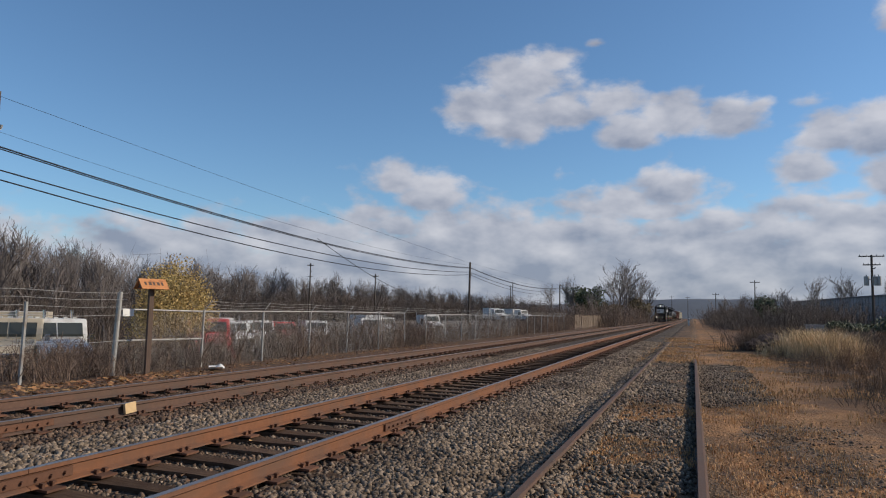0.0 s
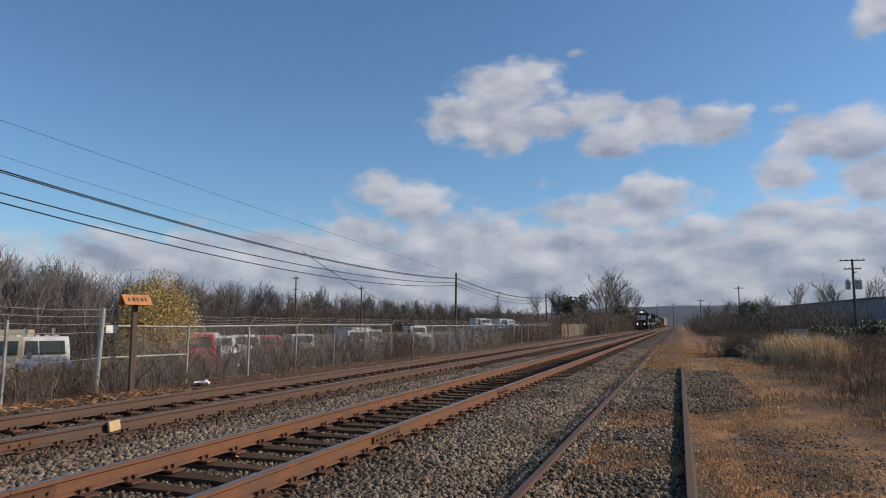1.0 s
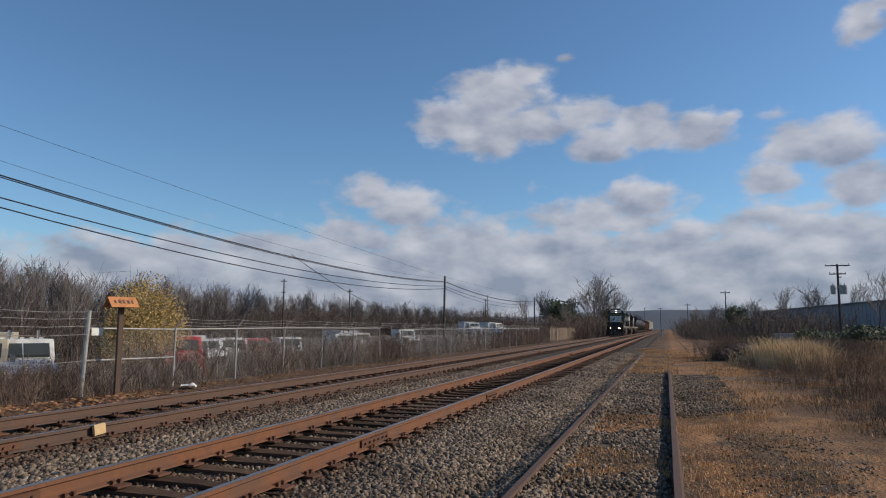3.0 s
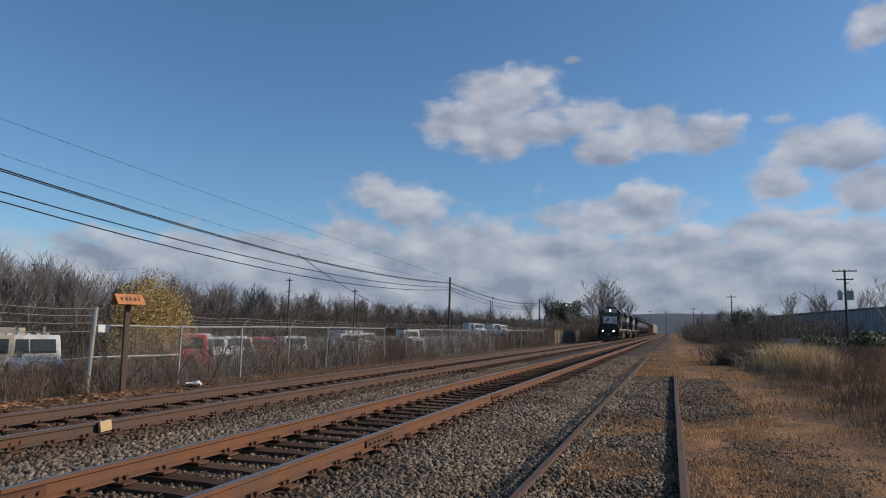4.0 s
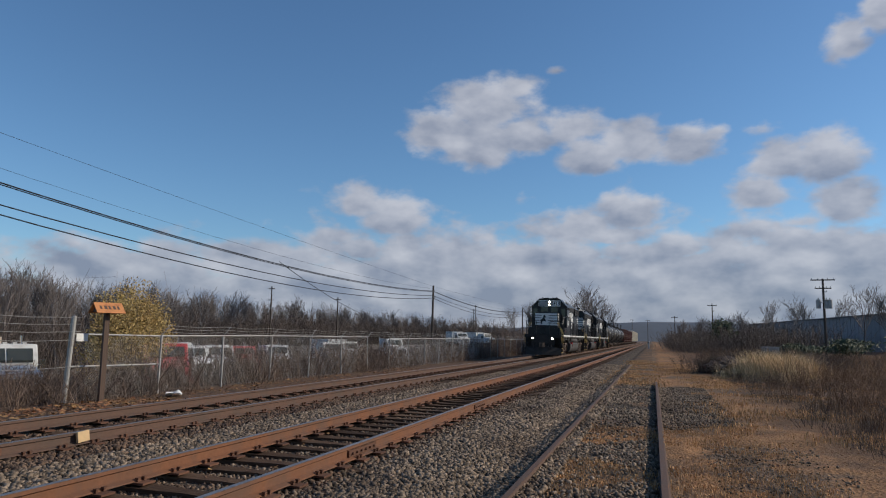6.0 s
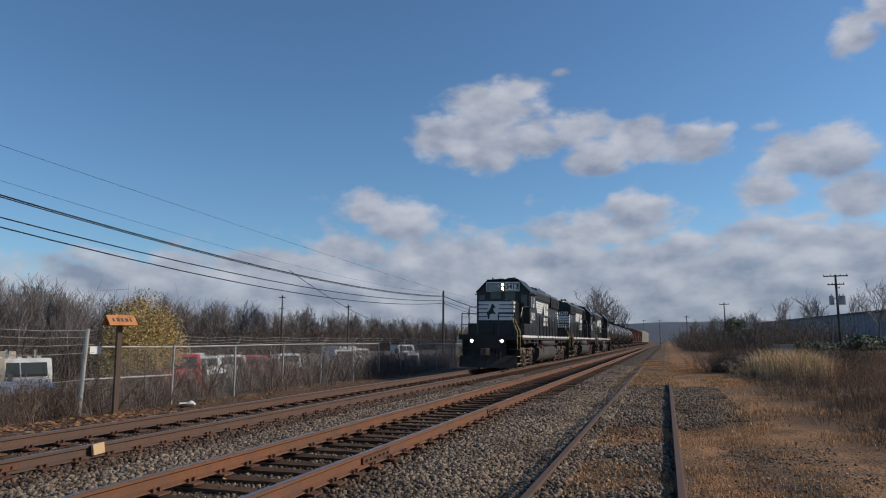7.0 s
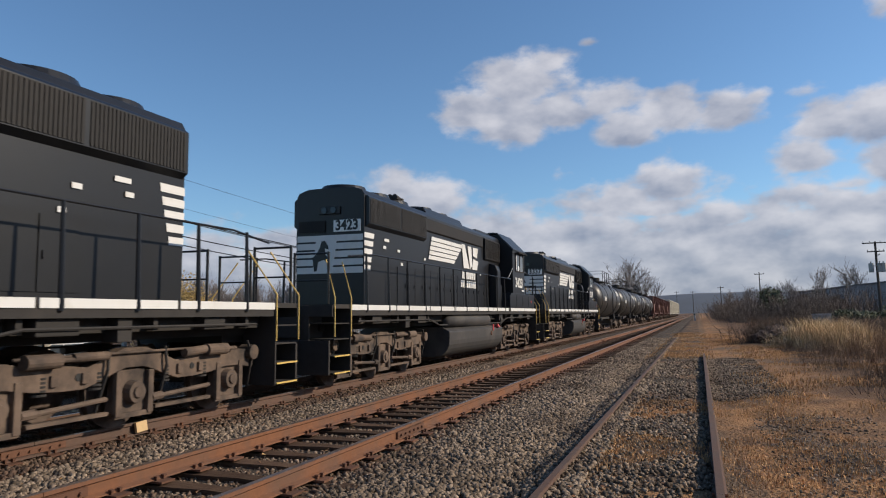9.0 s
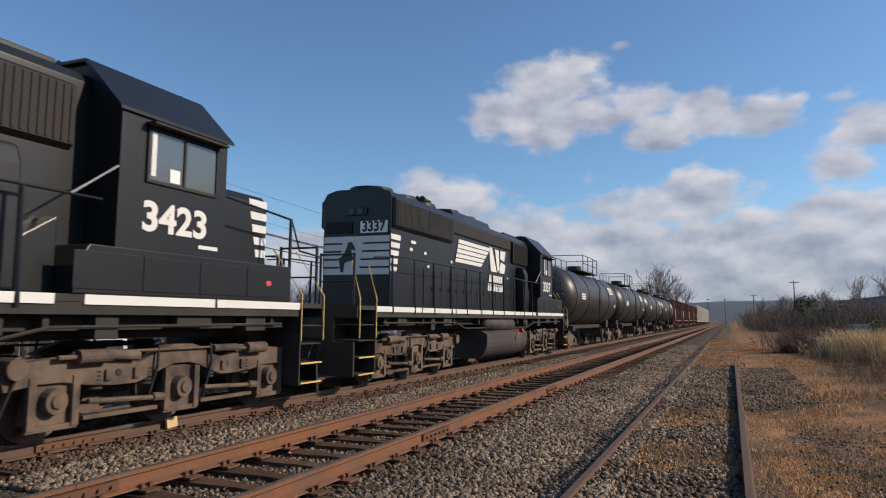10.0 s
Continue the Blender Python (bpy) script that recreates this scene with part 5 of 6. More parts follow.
def build_fence():
    fence = tagged(new("chain_link_fence"), "weathered galvanised chain-link fence with barbed wire arms", "fence", kind="structure")
    rng = random.Random(3)
    ys = [15.06] + [18.65 + 3.34 * k for k in range(21)]
    for k, y in enumerate(ys):
        z0 = ground_z(FENCE_X, y) - 0.1
        lean = rng.uniform(-0.05, 0.05)
        bm = bmesh.new()
        if k == 0:
            add_tube(bm, (FENCE_X - 0.06, y, z0), (FENCE_X + 0.10, y - 0.03, 1.83), 0.065, n=10)
        else:
            add_tube(bm, (FENCE_X - lean, y, z0), (FENCE_X + 0.02, y + lean, 1.36), 0.036, n=8)
            add_tube(bm, (FENCE_X + 0.02, y + lean, 1.34), (FENCE_X + 0.24, y + lean + 0.12, 1.68), 0.016, n=6)
        part("post", bm, GALV, fence, "leaning galvanised post")
    for a, b, z in ((15.06, 35.35, 1.35), (38.7, 85.5, 1.33), (15.06, 18.65, 0.47)):
        bm = bmesh.new()
        n = max(1, int((b - a) / 3.1))
        pts = [(FENCE_X + rng.uniform(-0.02, 0.02), a + (b - a) * i / n, z + rng.uniform(-0.03, 0.03)) for i in range(n + 1)]
        add_path(bm, pts, 0.026, 8)
        part("top_rail", bm, GALV, fence, "steel fence rail")
    for dx, z in ((0.08, 1.46), (0.16, 1.56), (0.23, 1.66)):
        bm = bmesh.new()
        pts = [(FENCE_X + dx, 18.65 + 1.55 * i, z - (0.05 if i % 2 else 0)) for i in range(45)]
        add_path(bm, pts, 0.006, 4)
        part("barbed_wire", bm, GALV, fence, "sagging barbed wire")
    lines = []
    step = 0.09
    for a, b in ((15.1, 35.35), (38.7, 62.0)):
        y = a
        while y < b - 1.75:
            lines.append((Vector((FENCE_X, y, -0.45)), Vector((FENCE_X, y + 1.78, 1.33)), 0.0028, 0.0028))
            lines.append((Vector((FENCE_X + 0.004, y + 1.78, -0.45)), Vector((FENCE_X + 0.004, y, 1.33)), 0.0028, 0.0028))
            y += step
    v, f = strands(lines)
    ob = new("chain_mesh", raw_mesh("chain_mesh", v, f, GALV))
    ob.parent = fence
    tagged(ob, "woven diamond wire mesh", kind="stuff")
    # older part towards the near end: posts and plain strands
    old = tagged(new("wire_fence"), "old post and wire fence overgrown with brush", "fence", kind="structure")
    for y in (3.8, 6.6, 9.4, 12.15):
        bm = bmesh.new()
        add_tube(bm, (FENCE_X + 0.1, y, ground_z(FENCE_X, y) - 0.1), (FENCE_X + 0.14, y, 1.5), 0.04, n=8)
        part("post", bm, GALV, old, "grey steel post")
    for z in (0.5, 1.2, 1.42, 1.62, 1.8):
        bm = bmesh.new()
        add_path(bm, [(FENCE_X + 0.12, 2.0 + 1.66 * i, z - 0.04 * (i % 2)) for i in range(9)], 0.007, 4)
        part("wire", bm, GALV, old, "slack fence wire")
    # small white sign
    sign = tagged(new("fence_sign"), "small blank white sign wired to the fence", "sign")
    bm = bmesh.new()
    add_box(bm, FENCE_X + 0.03, FENCE_X + 0.045, 15.22, 15.62, 1.16, 1.36)
    part("plate", bm, WHITE, sign, "white metal plate", 0.004)
    bm = bmesh.new()
    for z in (1.21, 1.31):
        add_tube(bm, (FENCE_X, 15.27, z), (FENCE_X + 0.04, 15.27, z), 0.006, n=5)
        add_tube(bm, (FENCE_X, 15.57, z), (FENCE_X + 0.04, 15.57, z), 0.006, n=5)
    part("wire_tie", bm, GALV, sign, "twisted wire tie")


build_fence()


def build_box_post():
    x, y = -14.4, 15.75
    z0 = ground_z(x, y) - 0.05
    t = tagged(new("post_box"), "small orange gabled board box on a brown wooden post", "post box")
    t.location = (x, y, z0)
    t.rotation_euler = (0, 0, radians(64))
    bm = bmesh.new()
    add_box(bm, -0.065, 0.065, -0.065, 0.065, 0, 2.55)
    part("post", bm, POSTWOOD, t, "square brown wooden post", 0.008)
    bm = bmesh.new()
    for z in (0.95, 1.55, 2.15):
        add_box(bm, 0.0, 0.05, -0.062, -0.056, z, z + 0.34)
    part("marker_strip", bm, GALV, t, "pale strips on the post")
    bm = bmesh.new()
    add_prism(bm, [(-0.24, 2.50), (0.24, 2.50), (0.0, 2.70)], -0.30, 0.30, "x")
    roof = part("gabled_box", bm, POSTWOOD, t, "dark gabled wooden box", 0.006)
    for e in (-1, 1):
        bm = bmesh.new()
        add_prism(bm, [(e * 0.30, 2.47), (0.0, 2.735), (0.0, 2.765), (e * 0.33, 2.475)], -0.38, 0.38, "x")
        board = part("roof_board", bm, ORANGE, roof, "orange-painted sloping roof board", 0.004)
        for k in range(5):
            u = -0.26 + 0.115 * k
            bm = bmesh.new()
            w = 0.055 + 0.02 * (k % 2)
            add_prism(bm, [(e * 0.215, 2.578), (e * 0.115, 2.667), (e * 0.112, 2.673), (e * 0.212, 2.584)], u, u + w, "x")
            part("faded_marking", bm, POSTWOOD, board, "faded dark bar")


build_box_post()


# ---- utility poles and wires ----
POLE_X = -25.4


def build_pole(x, y, top, arms=(), name="utility_pole", label="dark weathered wooden utility pole", r=0.16, cans=False, lean=0.0):
    z0 = ground_z(x, y) - 0.2
    t = tagged(new(name), label, "utility pole", "utility poles")
    t.location = (x, y, z0)
    h = top - z0
    bm = bmesh.new()
    add_tube(bm, (0, 0, 0), (lean, 0, h), r, r * 0.68, 12)
    part("shaft", bm, POLEWOOD, t, "tapered wooden shaft")
    for dz, w in arms:
        bm = bmesh.new()
        add_box(bm, -w / 2, w / 2, -0.06, 0.06, h - dz - 0.06, h - dz + 0.06)
        arm = part("crossarm", bm, POLEWOOD, t, "wooden crossarm", 0.008)
        for u in (-0.46, -0.2, 0.2, 0.46):
            bm = bmesh.new()
            add_tube(bm, (u * w, 0, h - dz + 0.06), (u * w, 0, h - dz + 0.22), 0.045, 0.03, 8)
            part("insulator", bm, GALV, arm, "small insulator")
    if cans:
        for u in (-0.62, 0.55, 0.2):
            bm = bmesh.new()
            add_tube(bm, (u, -0.3, h - 3.4), (u, -0.3, h - 2.4), 0.25, n=14)
            add_tube(bm, (u, -0.3, h - 2.4), (u, -0.3, h - 2.2), 0.06, n=8)
            add_box(bm, min(u, 0), max(u, 0.05), -0.3, 0.0, h - 2.75, h - 2.66)
            part("transformer", bm, GALV, t, "grey transformer can")
    bm = bmesh.new()
    add_box(bm, -0.02, 0.3, -0.03, 0.03, h - 1.55, h - 1.45)
    add_tube(bm, (0.3, 0, h - 1.5), (0.34, 0, h - 1.36), 0.05, n=8)
    part("bracket", bm, GALV, t, "cable bracket")
    return t


for y in (19.0, 80.0, 141.0, 202.0, 263.0, 324.0):
    build_pole(POLE_X, y, 7.6 if y > 30 else 9.7, arms=((0.5, 1.6),) if y > 150 else (), lean=0.12 if y == 80.0 else 0.0)
for x, y, top in ((-62, 105, 9.6), (-52, 110, 8.0), (-78, 132, 9.2), (-48, 190, 9.5), (-60, 240, 13.0)):
    build_pole(x, y, top, arms=((0.4, 1.2),), r=0.14, label="distant thin wooden utility pole")
build_pole(18.6, 88.0, 8.7, arms=((0.15, 2.5), (1.1, 1.7)), cans=True, label="wooden utility pole with crossarms and transformers")
for x, y, top in ((11.5, 150, 9.0), (6.0, 210, 8.5), (-2.0, 300, 10.0), (-9.0, 330, 11.0)):
    build_pole(x, y, top, arms=((0.4, 1.8),), r=0.13, label="distant thin wooden utility pole")


def build_wire(points, sag, r, label):
    t = tagged(new("overhead_wire"), label, "wire", "overhead wires")
    for a, b in zip(points, points[1:]):
        a, b = Vector(a), Vector(b)
        bm = bmesh.new()
        pts = []
        for i in range(15):
            u = i / 14
            p = a.lerp(b, u)
            p.z -= sag * 4 * u * (1 - u)
            pts.append(p)
        add_path(bm, pts, r, 5)
        part("span", bm, CABLE, t)


WIRES = ((9.5, 7.5, 0.1, 0.12, 0.009), (8.3, 7.3, -0.5, 0.75, 0.008), (7.54, 6.95, 0.1, 0.95, 0.034), (7.42, 6.85, 0.25, 0.95, 0.026), (6.64, 6.4, 0.1, 1.0, 0.030), (6.27, 6.1, 0.1, 1.2, 0.030))
SPANS = (-42.0, 19.0, 80.0, 141.0, 202.0, 263.0)
for z0, z1, dx, sag, r in WIRES:
    build_wire([(POLE_X + dx, y, z0 if y < 30 else z1) for y in SPANS], sag, r, "thin black overhead wire" if r < 0.015 else "thick black overhead cable")
build_wire([(POLE_X + 0.2, 43.5, 6.55), (-27.8, 64.5, 3.6)], 0.25, 0.024, "slack black service drop cable")


# ---- truck yard ----
def build_truck(paint, box=None):
    t = new("semi_truck")
    bm = bmesh.new()
    add_prism(bm, [(0.55, 0.75), (2.6, 0.75), (2.7, 2.55), (2.45, 2.95), (0.8, 2.95), (0.5, 2.3)], -1.2, 1.2, "x")
    cab = part("cab", bm, paint, t, "truck cab", 0.05)
    bm = bmesh.new()
    add_prism(bm, [(-1.15, 0.6), (0.55, 0.6), (0.52, 2.12), (-0.9, 1.86), (-1.2, 1.5)], -1.02, 1.02, "x")
    hood = part("engine_hood", bm, paint, t, "long sloping engine hood", 0.06)
    bm = bmesh.new()
    add_box(bm, -0.62, 0.62, -1.26, -1.17, 0.7, 1.62)
    grille = part("grille", bm, CHROME, hood, "chrome radiator grille", 0.02)
    for k in range(5):
        bm = bmesh.new()
        add_box(bm, -0.55, 0.55, -1.275, -1.26, 0.78 + 0.16 * k, 0.88 + 0.16 * k)
        part("grille_slot", bm, RUBBER, grille, "dark slot")
    bm = bmesh.new()
    add_box(bm, -1.2, 1.2, -1.4, -1.2, 0.4, 0.68)
    part("bumper", bm, CHROME, t, "chrome bumper", 0.04)
    for s in (-1, 1):
        bm = bmesh.new()
        add_box(bm, s * 0.78 - 0.14, s * 0.78 + 0.14, -1.1, -1.0, 0.95, 1.2)
        part("headlamp", bm, TRUCK_WHITE, hood, "clear headlamp", 0.03)
        bm = bmesh.new()
        add_prism(bm, [(-0.95, 0.95), (-0.55, 1.25), (0.15, 1.25), (0.45, 0.9), (0.45, 0.8), (-0.95, 0.8)], *sorted((s * 0.9, s * 1.24)), "x")
        part("mudguard", bm, paint, hood, "wheel arch", 0.04)
        bm = bmesh.new()
        add_prism(bm, [(0.75, 1.75), (1.5, 1.75), (1.5, 2.45), (0.98, 2.45)], *sorted((s * 1.2, s * 1.215)), "x")
        part("door_window", bm, DARKGLASS, cab, "dark door window")
        bm = bmesh.new()
        add_box(bm, *sorted((s * 1.3, s * 1.5)), 0.6, 0.7, 1.8, 2.3)
        add_tube(bm, (s * 1.2, 0.7, 2.1), (s * 1.35, 0.65, 2.1), 0.02, n=6)
        part("mirror", bm, CHROME, cab, "door mirror", 0.01)
        bm = bmesh.new()
        add_tube(bm, (s * 1.1, 2.8, 1.0), (s * 1.1, 2.8, 3.3), 0.07, n=10)
        part("exhaust_stack", bm, CHROME, t, "upright exhaust stack")
    bm = bmesh.new()
    add_prism(bm, [(0.485, 2.20), (0.475, 2.3), (0.69, 2.78), (0.78, 2.78), (0.56, 2.3), (0.56, 2.20)], -1.0, -0.03, "x")
    add_prism(bm, [(0.485, 2.20), (0.475, 2.3), (0.69, 2.78), (0.78, 2.78), (0.56, 2.3), (0.56, 2.20)], 0.03, 1.0, "x")
    part("windscreen", bm, DARKGLASS, cab, "sloping windscreen")
    for k in range(5):
        bm = bmesh.new()
        add_box(bm, -0.8 + 0.36 * k, -0.64 + 0.36 * k, 0.85, 1.0, 2.95, 3.03)
        part("roof_marker", bm, TRUCK_WHITE, cab, "pale roof marker lamp")
    bm = bmesh.new()
    add_box(bm, -0.45, 0.45, -0.8, 6.4, 0.55, 0.85)
    part("chassis", bm, BLACK_ROUGH, t, "dark chassis rails")
    for y, xs in ((-0.25, (1.05,)), (4.4, (1.0,)), (5.7, (1.0,))):
        for s in (-1, 1):
            bm = bmesh.new()
            add_tube(bm, (s * (xs[0] - 0.16), y, 0.5), (s * (xs[0] + 0.16), y, 0.5), 0.5, n=20)
            wh = part("wheel", bm, RUBBER, t, "black tyre", 0.03)
            bm = bmesh.new()
            add_tube(bm, (s * (xs[0] + 0.15), y, 0.5), (s * (xs[0] + 0.18), y, 0.5), 0.27, 0.2, n=16)
            part("rim", bm, CHROME, wh, "steel rim")
    if box:
        bm = bmesh.new()
        add_box(bm, -1.25, 1.25, 3.1, 6.6, 0.95, 3.2)
        part("cargo_box", bm, box, t, "plain cargo box", 0.03)
    return t


YARD = ((-51.6, 33, 3, 46), (-48.3, 33.5, 0, 62), (-38.0, 42, 2, 50), (-35.9, 60, 1, 66), (-34.0, 62, 0, 58), (-32.2, 70, 2, 60), (-29.7, 72, 0, 55), (-25.3, 74, 0, 48), (-24.0, 80, 1, 60), (-20.4, 92, 0, 52), (-15.0, 150, 1, 40), (-12.9, 165, 1, 60))
kinds = [build_truck(TRUCK_WHITE), build_truck(TRUCK_WHITE, TRUCK_WHITE), build_truck(TRUCK_RED), build_truck(TRUCK_TAN, TRUCK_TAN)]
texts = ("white parked semi truck tractor in the yard", "white parked truck with a plain cargo box", "red parked semi truck tractor in the yard", "tan parked truck with a plain cargo box")
used = set()
for az, d, k, turn in YARD:
    x, y = d * math.sin(radians(az)), d * math.cos(radians(az))
    m = pose(x, y, ground_z(x, y), 0, 0, turn)
    if k in used:
        ob = copy_thing(kinds[k], m)
    else:
        ob = kinds[k]
        ob.matrix_basis = m
        used.add(k)
    tagged(ob, texts[k], "truck", "parked trucks")

# ---- trees and brush ----
rng = random.Random(21)
TREES = [bare_tree(s, 10.0) for s in (1, 2, 3, 4, 5)]
for tr in TREES:
    tagged(tr, "tall leafless grey-brown tree", "tree", "bare trees")
spots = []
for k in range(190):                     # wood behind the yard, receding to the right
    u = k / 189
    az = -64 + 51 * u + rng.uniform(-0.6, 0.6)
    d = 62 + 150 * u ** 1.4 + rng.uniform(-6, 26)
    spots.append((d * math.sin(radians(az)), d * math.cos(radians(az)), rng.uniform(12.2, 15.6) * (1.0 - 0.46 * u)))
spots += [(-15.0, 172, 16.5), (-17.5, 182, 16.0), (-16.3, 176, 14.5), (-13.2, 180, 12.5), (-11.8, 190, 11.0), (-19.6, 188, 12.5), (-21.0, 160, 10.0), (-24.0, 150, 11.0), (-30.0, 175, 12.0), (-36, 190, 11.0), (-18.5, 140, 7.0), (-14.5, 196, 9.0)]
spots += [(30, 168, 12.5), (33, 172, 11.5), (27, 185, 12), (36, 160, 12), (24.5, 96, 9.0), (27, 92, 8.5), (25.5, 90, 8), (14, 170, 8.0), (11, 190, 8.5), (17, 150, 8), (8.5, 215, 8.5), (12.5, 140, 6.5), (19, 200, 9), (15, 128, 7), (9.5, 160, 7.5), (20, 140, 7.5), (7, 190, 7.5), (13, 115, 5.5), (17.5, 120, 6)]
for k, (x, y, h) in enumerate(spots):
    m = pose(x, y, ground_z(x, y) - 0.1, 0, 0, rng.uniform(0, 360)) @ Matrix.Diagonal((h / 10.0 * (1.35 if h > 12.4 and y > 165 else 1.0), h / 10.0 * (1.35 if h > 12.4 and y > 165 else 1.0), h / 10.0, 1))
    src = TREES[k % 5]
    if k < 5:
        src.matrix_basis = m
    else:
        ob = copy_thing(src, Matrix())
        ob.matrix_basis = m

brush = [shrub_arrays(s, 26, 1.6, 1.7, 4) for s in (31, 32, 33)]
light = [shrub_arrays(s, 18, 1.6, 2.0, 6) for s in (34, 35, 36)]


def spread(n, seed, pick, lo, hi):
    r = random.Random(seed)
    out = []
    for _ in range(n):
        x, y = pick(r)
        s = r.uniform(lo, hi)
        low = 0.66 if -25 < x < -15.3 and y < 19 else 1.0
        out.append((x, y, ground_z(x, y), r.uniform(0, 6.28), s, s * low * r.uniform(0.8, 1.2)))
    return out


scatter("roadside_brush", brush, spread(430, 41, lambda r: (-15.4 - 6.0 * r.random() ** 1.5, 4 + 90 * r.random() ** 1.35), 0.8, 1.35), TWIG, "dense brown leafless brush behind the fence", "brush")
scatter("fence_weeds", brush, spread(60, 42, lambda r: (r.uniform(-15.2, -14.4), r.uniform(3, 60)), 0.25, 0.55), TWIG, "brown weeds growing through the fence", "weeds")


def along_wood(r):
    u = r.random()
    az, d = -66 + 55 * u, 58 + 150 * u ** 1.4 + r.uniform(-4, 30)
    return d * math.sin(radians(az)), d * math.cos(radians(az))


scatter("wood_undergrowth", light, spread(720, 43, along_wood, 2.8, 4.7), THICKET, "brown undergrowth at the edge of a wood", "undergrowth")
scatter("lineside_brush", light, spread(190, 44, lambda r: (r.uniform(-26, -12.8) if r.random() < 0.7 else r.uniform(-15, -12.5), r.uniform(118, 215)), 1.4, 3.3), TWIG, "brown brush beside the track in the distance", "brush")
scatter("far_side_brush", light, spread(330, 45, lambda r: (5.2 + r.random() * 17, 100 + 140 * r.random()), 1.5, 3.3), THICKET, "grey-brown thicket beside the siding", "thicket")
scatter("red_weeds", light, spread(330, 46, lambda r: (4.6 + 20 * r.random() ** 1.3, 19 + 62 * r.random() ** 1.2), 0.35, 0.72), TWIG_RED, "reddish-brown dry weeds on open ground", "weeds")
scatter("scrub", light, spread(150, 47, lambda r: (4.9 + 9.0 * r.random(), 42 + 40 * r.random() ** 1.3), 0.45, 0.85), SCRUB, "dense dark brown scrub on open ground beyond the siding", "scrub")
scatter("near_scrub", light, spread(330, 49, lambda r: (3.1 + 9.5 * r.random() ** 1.2, 11 + 25 * r.random()), 0.14, 0.34), SCRUB, "low dark brown weeds and scrub on open ground", "scrub")
scatter("mound_scrub", light, spread(60, 48, lambda r: (r.gauss(4.0, 0.8), r.gauss(41.5, 1.6)), 0.45, 0.85), SCRUB, "dark brush growing over a mound", "scrub")


def bush(x, y, w, h, count, size, leaf, name, label, category, seed):
    root = tagged(new(name), label, category)
    root.location = (x, y, ground_z(x, y) - 0.05)
    v, f = shrub_arrays(seed, 26, h * 0.95, w * 0.9, 6)
    st = new("stem_cluster", raw_mesh("stem_cluster", [tuple(p) for p in v.tolist()], [tuple(q) for q in f.tolist()], BARK))
    st.parent = root
    tagged(st, "thin bare stems", kind="stuff")
    r0 = random.Random(seed)
    lobes = [(r0.uniform(-0.32, 0.32) * w, r0.uniform(-0.32, 0.32) * w, h * r0.uniform(0.3, 0.78), r0.uniform(0.2, 0.34)) for _ in range(16)]

    def shape(r):
        lx, ly, lz, q = lobes[r.randrange(16)]
        d = Vector((r.gauss(0, 1), r.gauss(0, 1), r.gauss(0, 1))).normalized() * (r.random() ** 0.45)
        return lx + d.x * q * w, ly + d.y * q * w, max(0.1, lz + d.z * q * h * 0.7)
    v, f = leaf_arrays(seed, count, shape, size)
    lv = new("leaves", raw_mesh("leaves", v, f, leaf))
    lv.parent = root
    lv["label"] = "loose small leaves"
    return root


az = radians(-41.0)
bush(31.5 * math.sin(az), 31.5 * math.cos(az), 3.4, 6.1, 15000, 0.05, LEAF_Y, "yellow_tree", "bushy tree with thin yellow autumn leaves", "tree", 61)
bush(-23.0, 162, 9.0, 9.5, 2600, 0.30, LEAF_G, "evergreen_tree", "dark green bushy tree by the track", "tree", 62)
bush(-12.6, 178, 6.0, 7.0, 2000, 0.26, LEAF_O, "olive_bush", "large olive-brown bush by the track", "bush", 63)
bush(-16.5, 150, 5.5, 5.0, 1700, 0.22, LEAF_O, "olive_bush", "large olive-brown bush by the track", "bush", 64)
for k, (x, y, w, h) in enumerate(((22.5, 70, 6.0, 2.6), (19.0, 78, 5.5, 2.3), (25.5, 62, 6.5, 2.8), (15.5, 84, 5.0, 1.9), (28, 52, 6.5, 2.6))):
    bush(x, y, w, h, 1500, 0.16, LEAF_G, "hedge_bush", "low dark green bush before the warehouse", "bush", 70 + k)
bush(11.8, 132, 5.5, 6.0, 1400, 0.25, LEAF_G, "dark_bush", "dark leafy bush in a bare thicket", "bush", 81)

# ---- boards, warehouse, hill, small lineside things ----
def build_board_fence():
    t = tagged(new("board_fence"), "weathered tan wooden board fence beside the track", "fence", kind="structure")
    r = random.Random(5)
    bm = bmesh.new()
    add_box(bm, -0.01, 0.01, -0.14, 0.14, -0.4, 1.45)
    board = part("board", bm, BOARDS, t)
    k = 0
    y = 96.0
    while y < 132:
        if r.random() > 0.08:
            m = pose(-15.2 + r.uniform(-0.02, 0.02), y, r.uniform(-0.1, 0.12), r.uniform(-2, 2), 0, 0)
            if k == 0:
                board.matrix_basis = m
            else:
                again(board, m)
            k += 1
        y += 0.31
    for z in (-0.05, 1.05):
        bm = bmesh.new()
        add_box(bm, -15.27, -15.22, 96, 132, z, z + 0.1)
        part("rail", bm, BOARDS, t)


build_board_fence()


